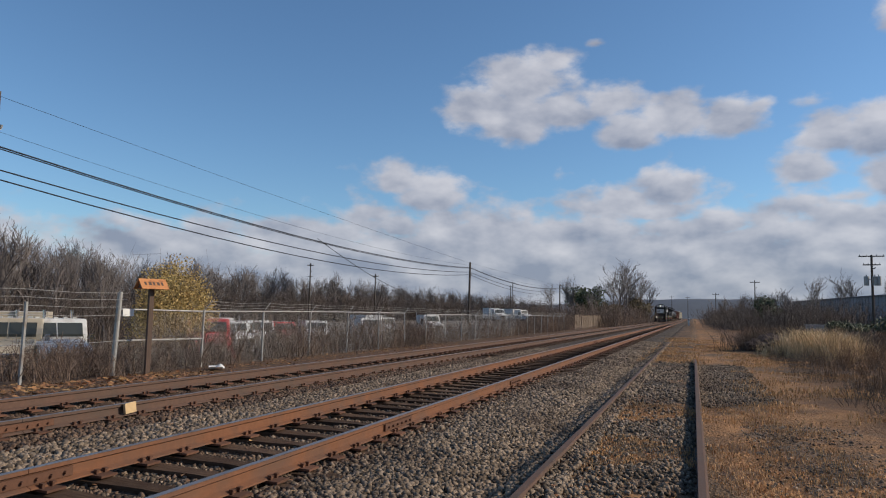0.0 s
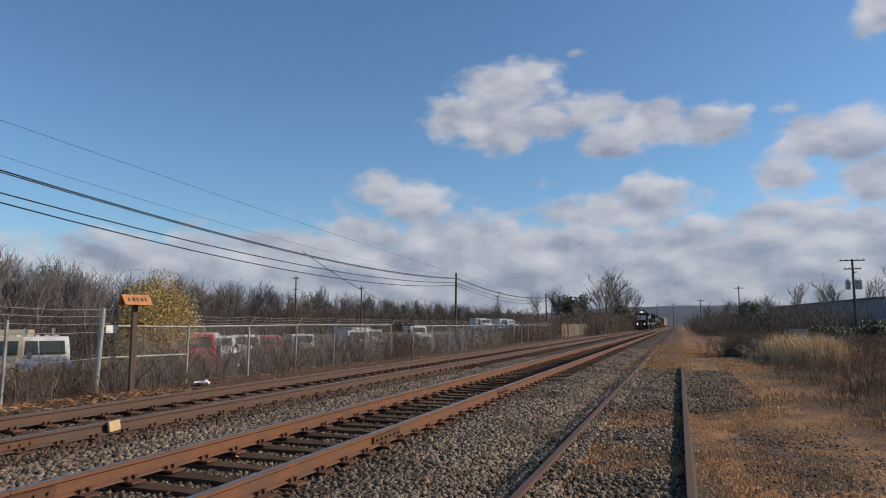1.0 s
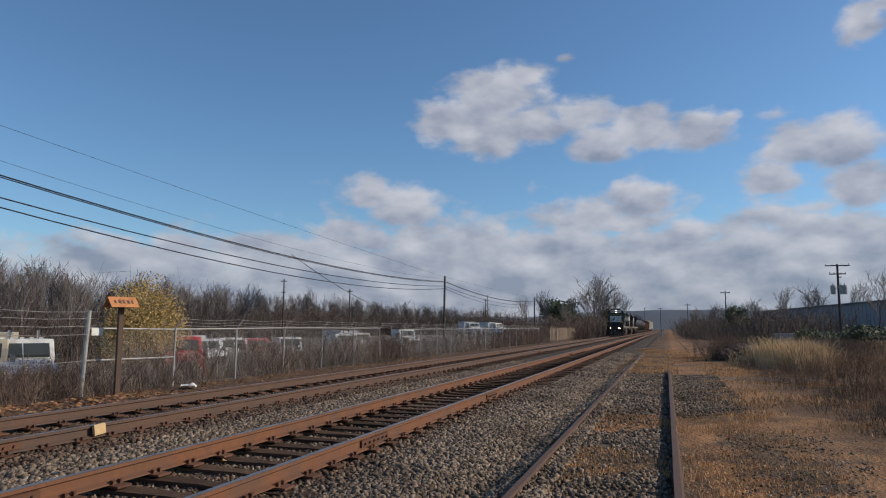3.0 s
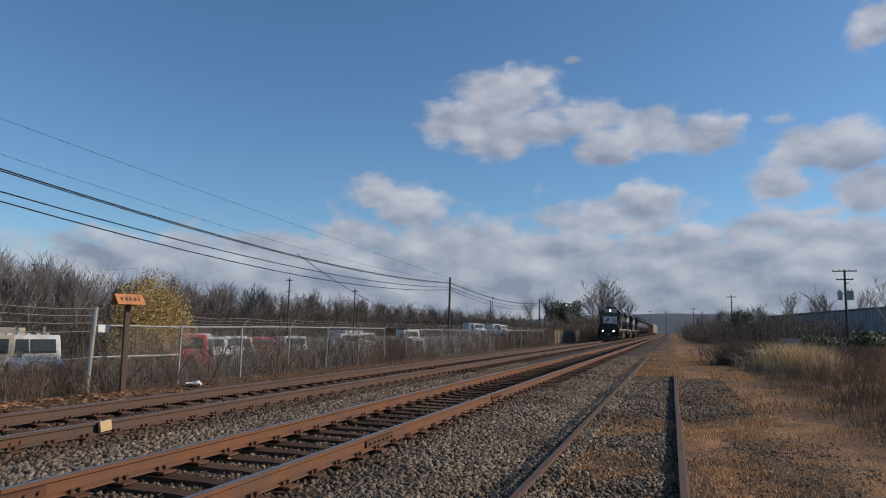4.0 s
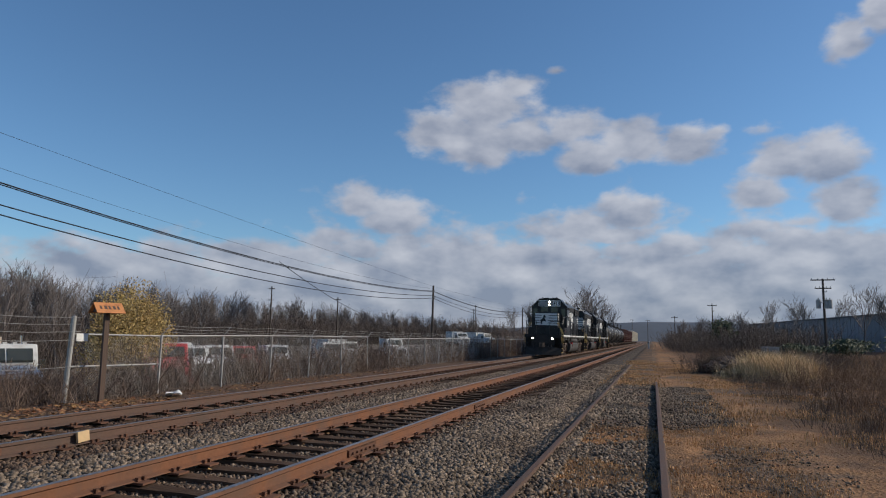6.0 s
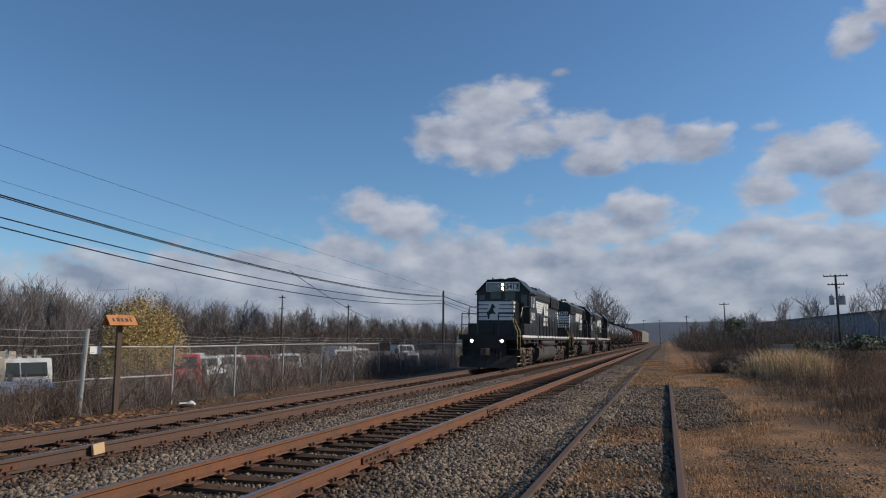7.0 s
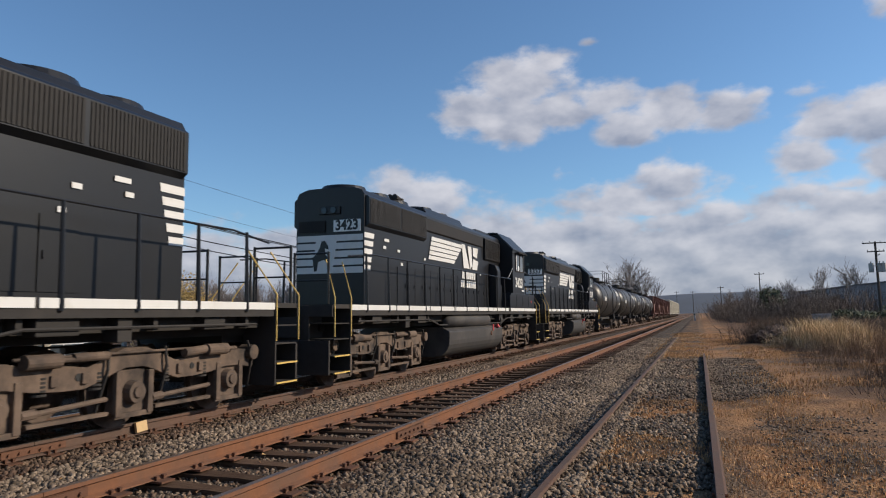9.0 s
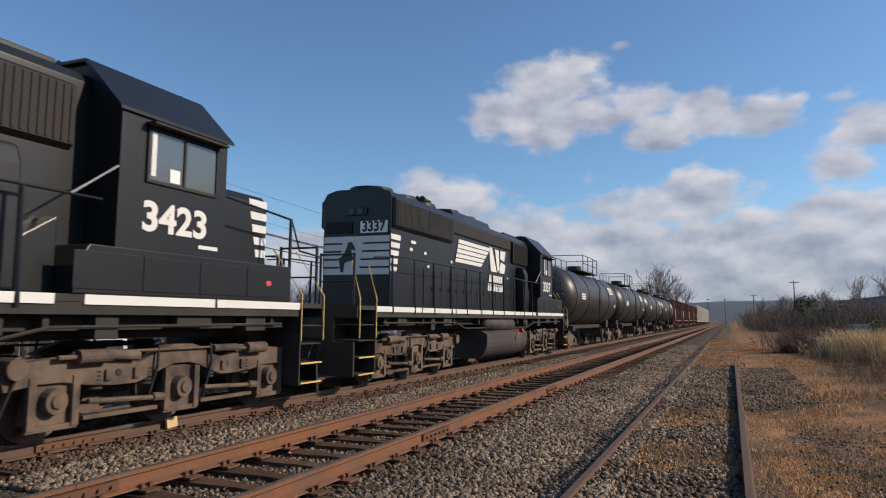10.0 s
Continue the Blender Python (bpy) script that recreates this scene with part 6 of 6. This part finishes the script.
def build_warehouse():
    t = tagged(new("warehouse"), "long low grey-blue metal warehouse behind bushes", "warehouse")
    a, b = Vector((23.5, 190, 0)), Vector((42.0, 40, 0))
    d = (b - a).normalized()
    n = Vector((-d.y, d.x, 0))
    if n.x < 0:
        n = -n
    z0 = -0.6
    L_ = (b - a).length
    ang = math.degrees(math.atan2(d.y, d.x))
    t.matrix_basis = pose(a.x, a.y, 0, 0, 0, ang)
    bm = bmesh.new()
    add_box(bm, 0, L_, 0, 30, z0, 5.9)
    part("wall", bm, SIDING, t, "grey-blue metal wall")
    k = 0
    while k * 1.5 < L_:
        bm = bmesh.new()
        add_box(bm, k * 1.5, k * 1.5 + 0.12, -0.05, 0.0, z0, 5.85)
        if k == 0:
            rib = part("rib", bm, SIDING, t)
        else:
            bm.free()
            again(rib, pose(k * 1.5, 0, 0))
        k += 1
    bm = bmesh.new()
    add_prism(bm, [(-0.4, 5.9), (15, 7.2), (30.4, 5.9), (30.4, 5.7), (-0.4, 5.7)], -0.3, L_ + 0.3, "x")
    part("roof", bm, shader("roof_metal", (0.10, 0.105, 0.12), 0.6, 0.2, 0.1, 1, 0.0), t, "low dark metal roof")
    for x in (30, 75, 110):
        bm = bmesh.new()
        add_box(bm, x, x + 3.6, -0.06, -0.02, -0.4, 3.4)
        part("loading_door", bm, SIDING, t, "closed roller door")


build_warehouse()


def build_hill():
    v, f = [], []
    n = 120
    for i in range(n + 1):
        az = radians(-75 + 150 * i / n)
        h = 26 + 16 * noise.noise(Vector((i * 0.09, 0, 0))) + 7 * noise.noise(Vector((i * 0.4, 2, 0))) + 26 * math.exp(-((i - 62) / 15) ** 2)
        for d, z in ((1500, -3), (1750, h * 0.8), (2100, h)):
            v.append((d * math.sin(az), d * math.cos(az), z + (3 * noise.noise(Vector((i * 1.7, d, 0))) if z > 0 else 0)))
    for i in range(n):
        for k in (0, 1):
            a = i * 3 + k
            f.append((a, a + 3, a + 4, a + 1))
    tagged(new("backdrop", raw_mesh("backdrop", v, f, HAZE)), "low wooded hills on the horizon, tinted blue-grey for haze", "hill", kind="structure")


build_hill()


def small_things():
    t = tagged(new("marker_post"), "short white marker post beside the track", "marker post")
    t.location = (-0.9, 150, ground_z(-0.9, 150))
    bm = bmesh.new()
    add_box(bm, -0.14, 0.14, -0.05, 0.05, 0, 1.5)
    part("post", bm, WHITE, t, "white painted post", 0.02)
    bm = bmesh.new()
    add_box(bm, -0.1, 0.1, -0.06, -0.05, 1.1, 1.35)
    part("plate", bm, INK, t, "dark plate")
    t = tagged(new("equipment_cabinet"), "grey-green trackside equipment cabinet", "cabinet")
    t.matrix_basis = pose(9.6, 66, ground_z(9.6, 66) - 0.05, 0, 0, 20)
    bm = bmesh.new()
    add_box(bm, -0.6, 0.6, -0.4, 0.4, 0, 1.3)
    part("body", bm, GALV, t, "grey cabinet body", 0.03)
    bm = bmesh.new()
    add_box(bm, -0.66, 0.66, -0.46, 0.46, 1.3, 1.38)
    part("lid", bm, GALV, t, "overhanging lid", 0.01)
    bm = bmesh.new()
    add_box(bm, -0.5, 0.5, -0.42, -0.4, 0.1, 1.2)
    part("door", bm, GALV, t, "cabinet door")
    # brush pile
    bm = bmesh.new()
    bmesh.ops.create_icosphere(bm, subdivisions=4, radius=1.0)
    for v in bm.verts:
        k = 1 + 0.22 * noise.noise(v.co * 1.4) + 0.16 * noise.noise(v.co * 6) + 0.08 * noise.noise(v.co * 14)
        v.co = Vector((v.co.x * 1.5 * k, v.co.y * 2.4 * k, max(-0.1, v.co.z) * 0.85 * k))
    me = bpy.data.meshes.new("dirt_mound")
    bm.to_mesh(me)
    bm.free()
    me.materials.append(MOUND)
    t = tagged(new("dirt_mound", me), "dark mound of earth and brush beside the siding", "mound")
    t.location = (4.0, 41, ground_z(4.0, 41))
    # rotten ties near the camera
    for k, (x, y, rz) in enumerate(((1.95, 6.95, 62), (2.4, 7.25, 80), (2.1, 6.4, 50))):
        bm = bmesh.new()
        add_box(bm, -0.9, 0.9, -0.11, 0.11, 0, 0.17)
        bmesh.ops.subdivide_edges(bm, edges=bm.edges, cuts=6, use_grid_fill=True)
        for v in bm.verts:
            v.co += Vector((noise.noise(v.co * 3 + Vector((k, 0, 0))), noise.noise(v.co * 5), noise.noise(v.co * 4 + Vector((0, k, 2))))) * 0.05
        finish(bm)
        me = bpy.data.meshes.new("old_tie")
        bm.to_mesh(me)
        bm.free()
        me.materials.append(TIE)
        t = tagged(new("old_tie", me), "rotten dark railway tie lying in dry grass", "railway tie", "discarded ties")
        t.matrix_basis = pose(x, y, ground_z(x, y) - 0.03, rng.uniform(-6, 6), rng.uniform(-4, 4), rz)
    # pale block on the far rail's tie, and debris
    t = tagged(new("wood_block"), "pale yellow wooden block leaning on the rail", "block")
    t.matrix_basis = pose(-7.765, 8.2, -0.075, 4, -6, 2)
    bm = bmesh.new()
    add_box(bm, -0.02, 0.02, -0.11, 0.11, -0.05, 0.10)
    part("body", bm, shader("pale_wood", (0.55, 0.38, 0.2), 0.85, 0, 0.2, 12, 0.1), t, "pale wood", 0.006)
    t = tagged(new("litter"), "crumpled pale sheet lying by the fence", "litter")
    t.matrix_basis = pose(-13.8, 18.0, ground_z(-13.8, 18.0) + 0.02, 0, 0, 30)
    bm = bmesh.new()
    bmesh.ops.create_grid(bm, x_segments=10, y_segments=10, size=0.22)
    for v in bm.verts:
        v.co.z = 0.10 + 0.12 * noise.noise(v.co * 5) - 0.1 * abs(v.co.x)
    bmesh.ops.solidify(bm, geom=bm.faces[:], thickness=0.01)
    part("sheet", bm, WHITE, t, "crumpled pale sheet")


small_things()

# ---- ties, plates, ballast, leaves and grass ----
def lay_ties(track, cx, zr, first, last, buried, seed):
    r = random.Random(seed)
    bm = bmesh.new()
    add_box(bm, -1.30, 1.30, -0.112, 0.112, -0.17, 0.0)
    bmesh.ops.subdivide_edges(bm, edges=[e for e in bm.edges if abs(e.verts[0].co.x - e.verts[1].co.x) > 1], cuts=5)
    for v in bm.verts:
        v.co += Vector((0, noise.noise(v.co * 3) * 0.018, noise.noise(v.co * 4 + Vector((9, 0, 0))) * 0.014))
    tie = part("tie", bm, TIE, track)
    bm = bmesh.new()
    add_box(bm, -0.19, 0.19, -0.095, 0.095, 0.0, 0.022)
    for u in (-0.085, 0.085):
        for w in (-0.05, 0.05):
            add_box(bm, u - 0.012, u + 0.012, w - 0.012, w + 0.012, 0.02, 0.055)
            add_box(bm, u - 0.02, u + 0.02, w - 0.02, w + 0.02, 0.05, 0.066)
    plate = part("tie_plate", bm, PLATE, track)
    k, y = 0, first
    while y < last:
        m = pose(cx + r.uniform(-0.05, 0.05), y + r.uniform(-0.04, 0.04), zr - 0.192 - (r.uniform(0, 0.015)), 0, 1.14, r.uniform(-1.6, 1.6))
        if k == 0:
            tie.matrix_basis = m
        else:
            again(tie, m)
        if y < 48:
            for j, s in enumerate((-1, 1)):
                pm = pose(cx + s * GAUGE / 2, y, zr - 0.193 + (0.03 if s < 0 else 0.0), 0, 1.14, 0)
                if k == 0 and j == 0:
                    plate.matrix_basis = pm
                else:
                    again(plate, pm)
        k += 1
        y += SPACING


lay_ties(track_1, TRACK_L, 0.01, 2.1, 150, True, 1)
lay_ties(track_2, TRACK_M, 0.0, 2.35, 150, False, 2)


def stones():
    r = np.random.RandomState(4)
    pts = []

    def fill(x0, x1, y0, y1, per_m2, lo, hi, dz=0.0):
        n = int((x1 - x0) * (y1 - y0) * per_m2)
        x, y = r.uniform(x0, x1, n), r.uniform(y0, y1, n)
        pts.append(np.stack([x, y, np.array([ground_z(a, b) for a, b in zip(x, y)]) + dz, r.uniform(lo, hi, n)], 1))

    fill(-3.25, -1.2, 3.6, 13, 720, 0.017, 0.037, 0.016)
    fill(-3.25, -1.2, 13, 24, 340, 0.024, 0.046, 0.018)
    fill(-3.25, -1.4, 24, 48, 130, 0.032, 0.058, 0.02)
    fill(-3.9, -3.2, 4.2, 20, 340, 0.018, 0.036, 0.008)
    fill(-7.2, -5.9, 5.0, 16, 480, 0.022, 0.042, 0.018)
    fill(-7.2, -5.9, 16, 34, 210, 0.026, 0.050, 0.018)
    fill(-5.9, -3.95, 4.2, 16, 260, 0.016, 0.03, 0.0)
    fill(-9.9, -7.2, 5.5, 24, 330, 0.020, 0.038, 0.035)
    fill(-11.4, -9.9, 6, 26, 130, 0.02, 0.036, 0.01)
    fill(-1.2, 0.0, 3.2, 16, 330, 0.014, 0.030, 0.010)
    fill(-1.2, 0.0, 16, 28, 160, 0.018, 0.034, 0.008)
    fill(0.06, 1.7, 13.6, 28, 330, 0.015, 0.030, 0.010)
    fill(0.7, 2.4, 3.5, 13, 150, 0.008, 0.022, 0.004)
    p = np.concatenate(pts)
    # bare where dry grass grows on the siding, thin towards the edge of the gravel patch
    grass = np.array([noise.noise(Vector((a * 0.55, b * 0.4, 5.0))) for a, b in p[:, :2]])
    edge = np.array([noise.noise(Vector((a * 1.1, b * 0.8, 9.0))) for a, b in p[:, :2]])
    drop_ = (p[:, 0] > -1.2) & (p[:, 0] < 0.05) & (grass > 0.04) & (r.rand(len(p)) < 0.8)
    drop_ |= (p[:, 0] > 0.05) & (r.rand(len(p)) < 0.1 + 0.4 * p[:, 0] / 1.6 + 0.6 * edge)
    drop_ |= (p[:, 0] > 0.05) & (p[:, 1] > 13.2) & (p[:, 1] < 15.0 + 3.0 * edge + 1.2 * grass)
    p = p[~drop_]
    rusty = (p[:, 0] < -7.15) | ((p[:, 0] < -3.5) & (p[:, 0] > -5.85) & (r.rand(len(p)) < 0.6))
    heap(p[~rusty], r, "ballast", STONE, "loose grey-brown crushed stone ballast")
    heap(p[rusty], r, "rusty_ballast", STONE_RUST, "rust-stained crushed stone ballast around the rails")


def heap(p, r, name, material, label):
    n = len(p)
    corner = np.array([(x, y, z) for z in (-1, 1) for y in (-1, 1) for x in (-1, 1)], np.float32)
    shape = corner[None] * (1 + r.uniform(-0.42, 0.25, (n, 8, 3)))
    shape *= r.uniform(0.65, 1.25, (n, 1, 3))
    q = r.normal(size=(n, 4))
    q /= np.linalg.norm(q, axis=1)[:, None]
    w, x, y, z = q.T
    R = np.stack([np.stack([1 - 2 * (y * y + z * z), 2 * (x * y - z * w), 2 * (x * z + y * w)], 1),
                  np.stack([2 * (x * y + z * w), 1 - 2 * (x * x + z * z), 2 * (y * z - x * w)], 1),
                  np.stack([2 * (x * z - y * w), 2 * (y * z + x * w), 1 - 2 * (x * x + y * y)], 1)], 1)
    v = np.einsum("nij,nkj->nki", R, shape) * p[:, None, 3:4] * 0.8 + p[:, None, :3]
    quad = np.array([(0, 2, 3, 1), (4, 5, 7, 6), (0, 1, 5, 4), (2, 6, 7, 3), (0, 4, 6, 2), (1, 3, 7, 5)], np.int32)
    f = (quad[None] + (np.arange(n) * 8)[:, None, None]).reshape(-1, 4)
    scatter(name, [(v.reshape(-1, 3).astype(np.float32), f)], [(0, 0, 0, 0, 1, 1)], material, label, "ballast")


stones()


def flat_leaves():
    r = random.Random(8)
    v, f = [], []

    def drop(x0, x1, y0, y1, n, size):
        for _ in range(n):
            x, y = r.uniform(x0, x1), r.uniform(y0, y1)
            z = ground_z(x, y) + r.uniform(0.025, 0.06)
            a = r.uniform(0, 6.28)
            s = size * r.uniform(0.5, 1.3)
            ux, uy = math.cos(a) * s, math.sin(a) * s
            t = r.uniform(-0.6, 0.6) * s
            i = len(v)
            v.extend([(x - ux, y - uy, z - t * 0.3), (x + uy * 0.6, y - ux * 0.6, z + t), (x + ux, y + uy, z + t * 0.4), (x - uy * 0.6, y + ux * 0.6, z)])
            f.append((i, i + 1, i + 2, i + 3))

    drop(-14.6, -10.8, 8, 40, 2600, 0.055)
    drop(-14.6, -12.2, 10, 17, 900, 0.07)
    drop(-9.7, -5.8, 5, 30, 420, 0.045)
    drop(-5.8, -3.0, 4, 25, 160, 0.04)
    drop(-1.3, -0.2, 4, 15, 420, 0.026)
    drop(0.1, 3.4, 3.5, 16, 1300, 0.024)
    me = raw_mesh("fallen_leaves", v, f, LEAF_B)
    tagged(new("fallen_leaves", me), "scattered orange-brown fallen leaves", "leaves", kind="stuff")


flat_leaves()


def tuft(seed, blades, h, w):
    r = random.Random(seed)
    v, f = [], []
    for _ in range(blades):
        x, y = r.gauss(0, w), r.gauss(0, w)
        a, l = r.uniform(0, 6.28), h * r.uniform(0.4, 1.0)
        dx, dy = math.cos(a) * l * r.uniform(0.2, 0.9), math.sin(a) * l * r.uniform(0.2, 0.9)
        b = 0.0045 if h < 0.5 else 0.008
        i = len(v)
        px, py = -math.sin(a) * b, math.cos(a) * b
        v.extend([(x - px, y - py, -0.02), (x + px, y + py, -0.02), (x + dx * 0.45 + px * 0.7, y + dy * 0.45 + py * 0.7, l * 0.7), (x + dx * 0.45 - px * 0.7, y + dy * 0.45 - py * 0.7, l * 0.7), (x + dx, y + dy, l), (x + dx + px * 0.3, y + dy + py * 0.3, l)])
        f.append((i, i + 1, i + 2, i + 3))
        f.append((i + 3, i + 2, i + 5, i + 4))
    return np.array(v, np.float32), np.array(f, np.int32)


short = [tuft(s, 40, 0.04, 0.14) for s in (1, 2, 3)]
tall = [tuft(s, 80, 0.85, 0.22) for s in (4, 5, 6)]


def grass_pick(r, x0, x1, y0, y1, cut):
    while True:
        x, y = r.uniform(x0, x1), y0 + (y1 - y0) * r.random() ** 1.3
        if noise.noise(Vector((x * 0.55, y * 0.4, 5.0))) > cut:
            return x, y


scatter("dry_grass", short, spread(620, 51, lambda r: grass_pick(r, 0.10, 3.0, 3.2, 15.5, -0.05), 0.5, 1.2), STRAW, "short dry straw-coloured grass beside the siding", "grass")
scatter("siding_grass", short, spread(300, 52, lambda r: grass_pick(r, -1.25, -0.1, 4.5, 14, 0.02), 0.6, 1.2), STRAW, "short dry grass between the siding rails", "grass")
scatter("far_grass", short, spread(650, 53, lambda r: grass_pick(r, 1.2, 7.5, 13, 48, -0.1), 1.0, 2.6), STRAW, "tufts of dry grass on open ground", "grass")
scatter("end_grass", short, spread(420, 54, lambda r: grass_pick(r, -1.8, 1.8, 27, 60, -0.1), 1.0, 2.2), STRAW, "dry grass growing over the end of the siding", "grass")
scatter("golden_weeds", tall, spread(150, 55, lambda r: (r.gauss(5.3, 0.65), r.gauss(36.0, 1.3)), 0.75, 1.5), GOLD, "clump of tall pale yellow weeds", "weeds")
scatter("tall_weeds", tall, spread(330, 56, lambda r: grass_pick(r, 3.8, 15, 14, 60, 0.0), 0.3, 0.7), TWIG_RED, "tall brown dry weeds on open ground", "weeds")
motions()
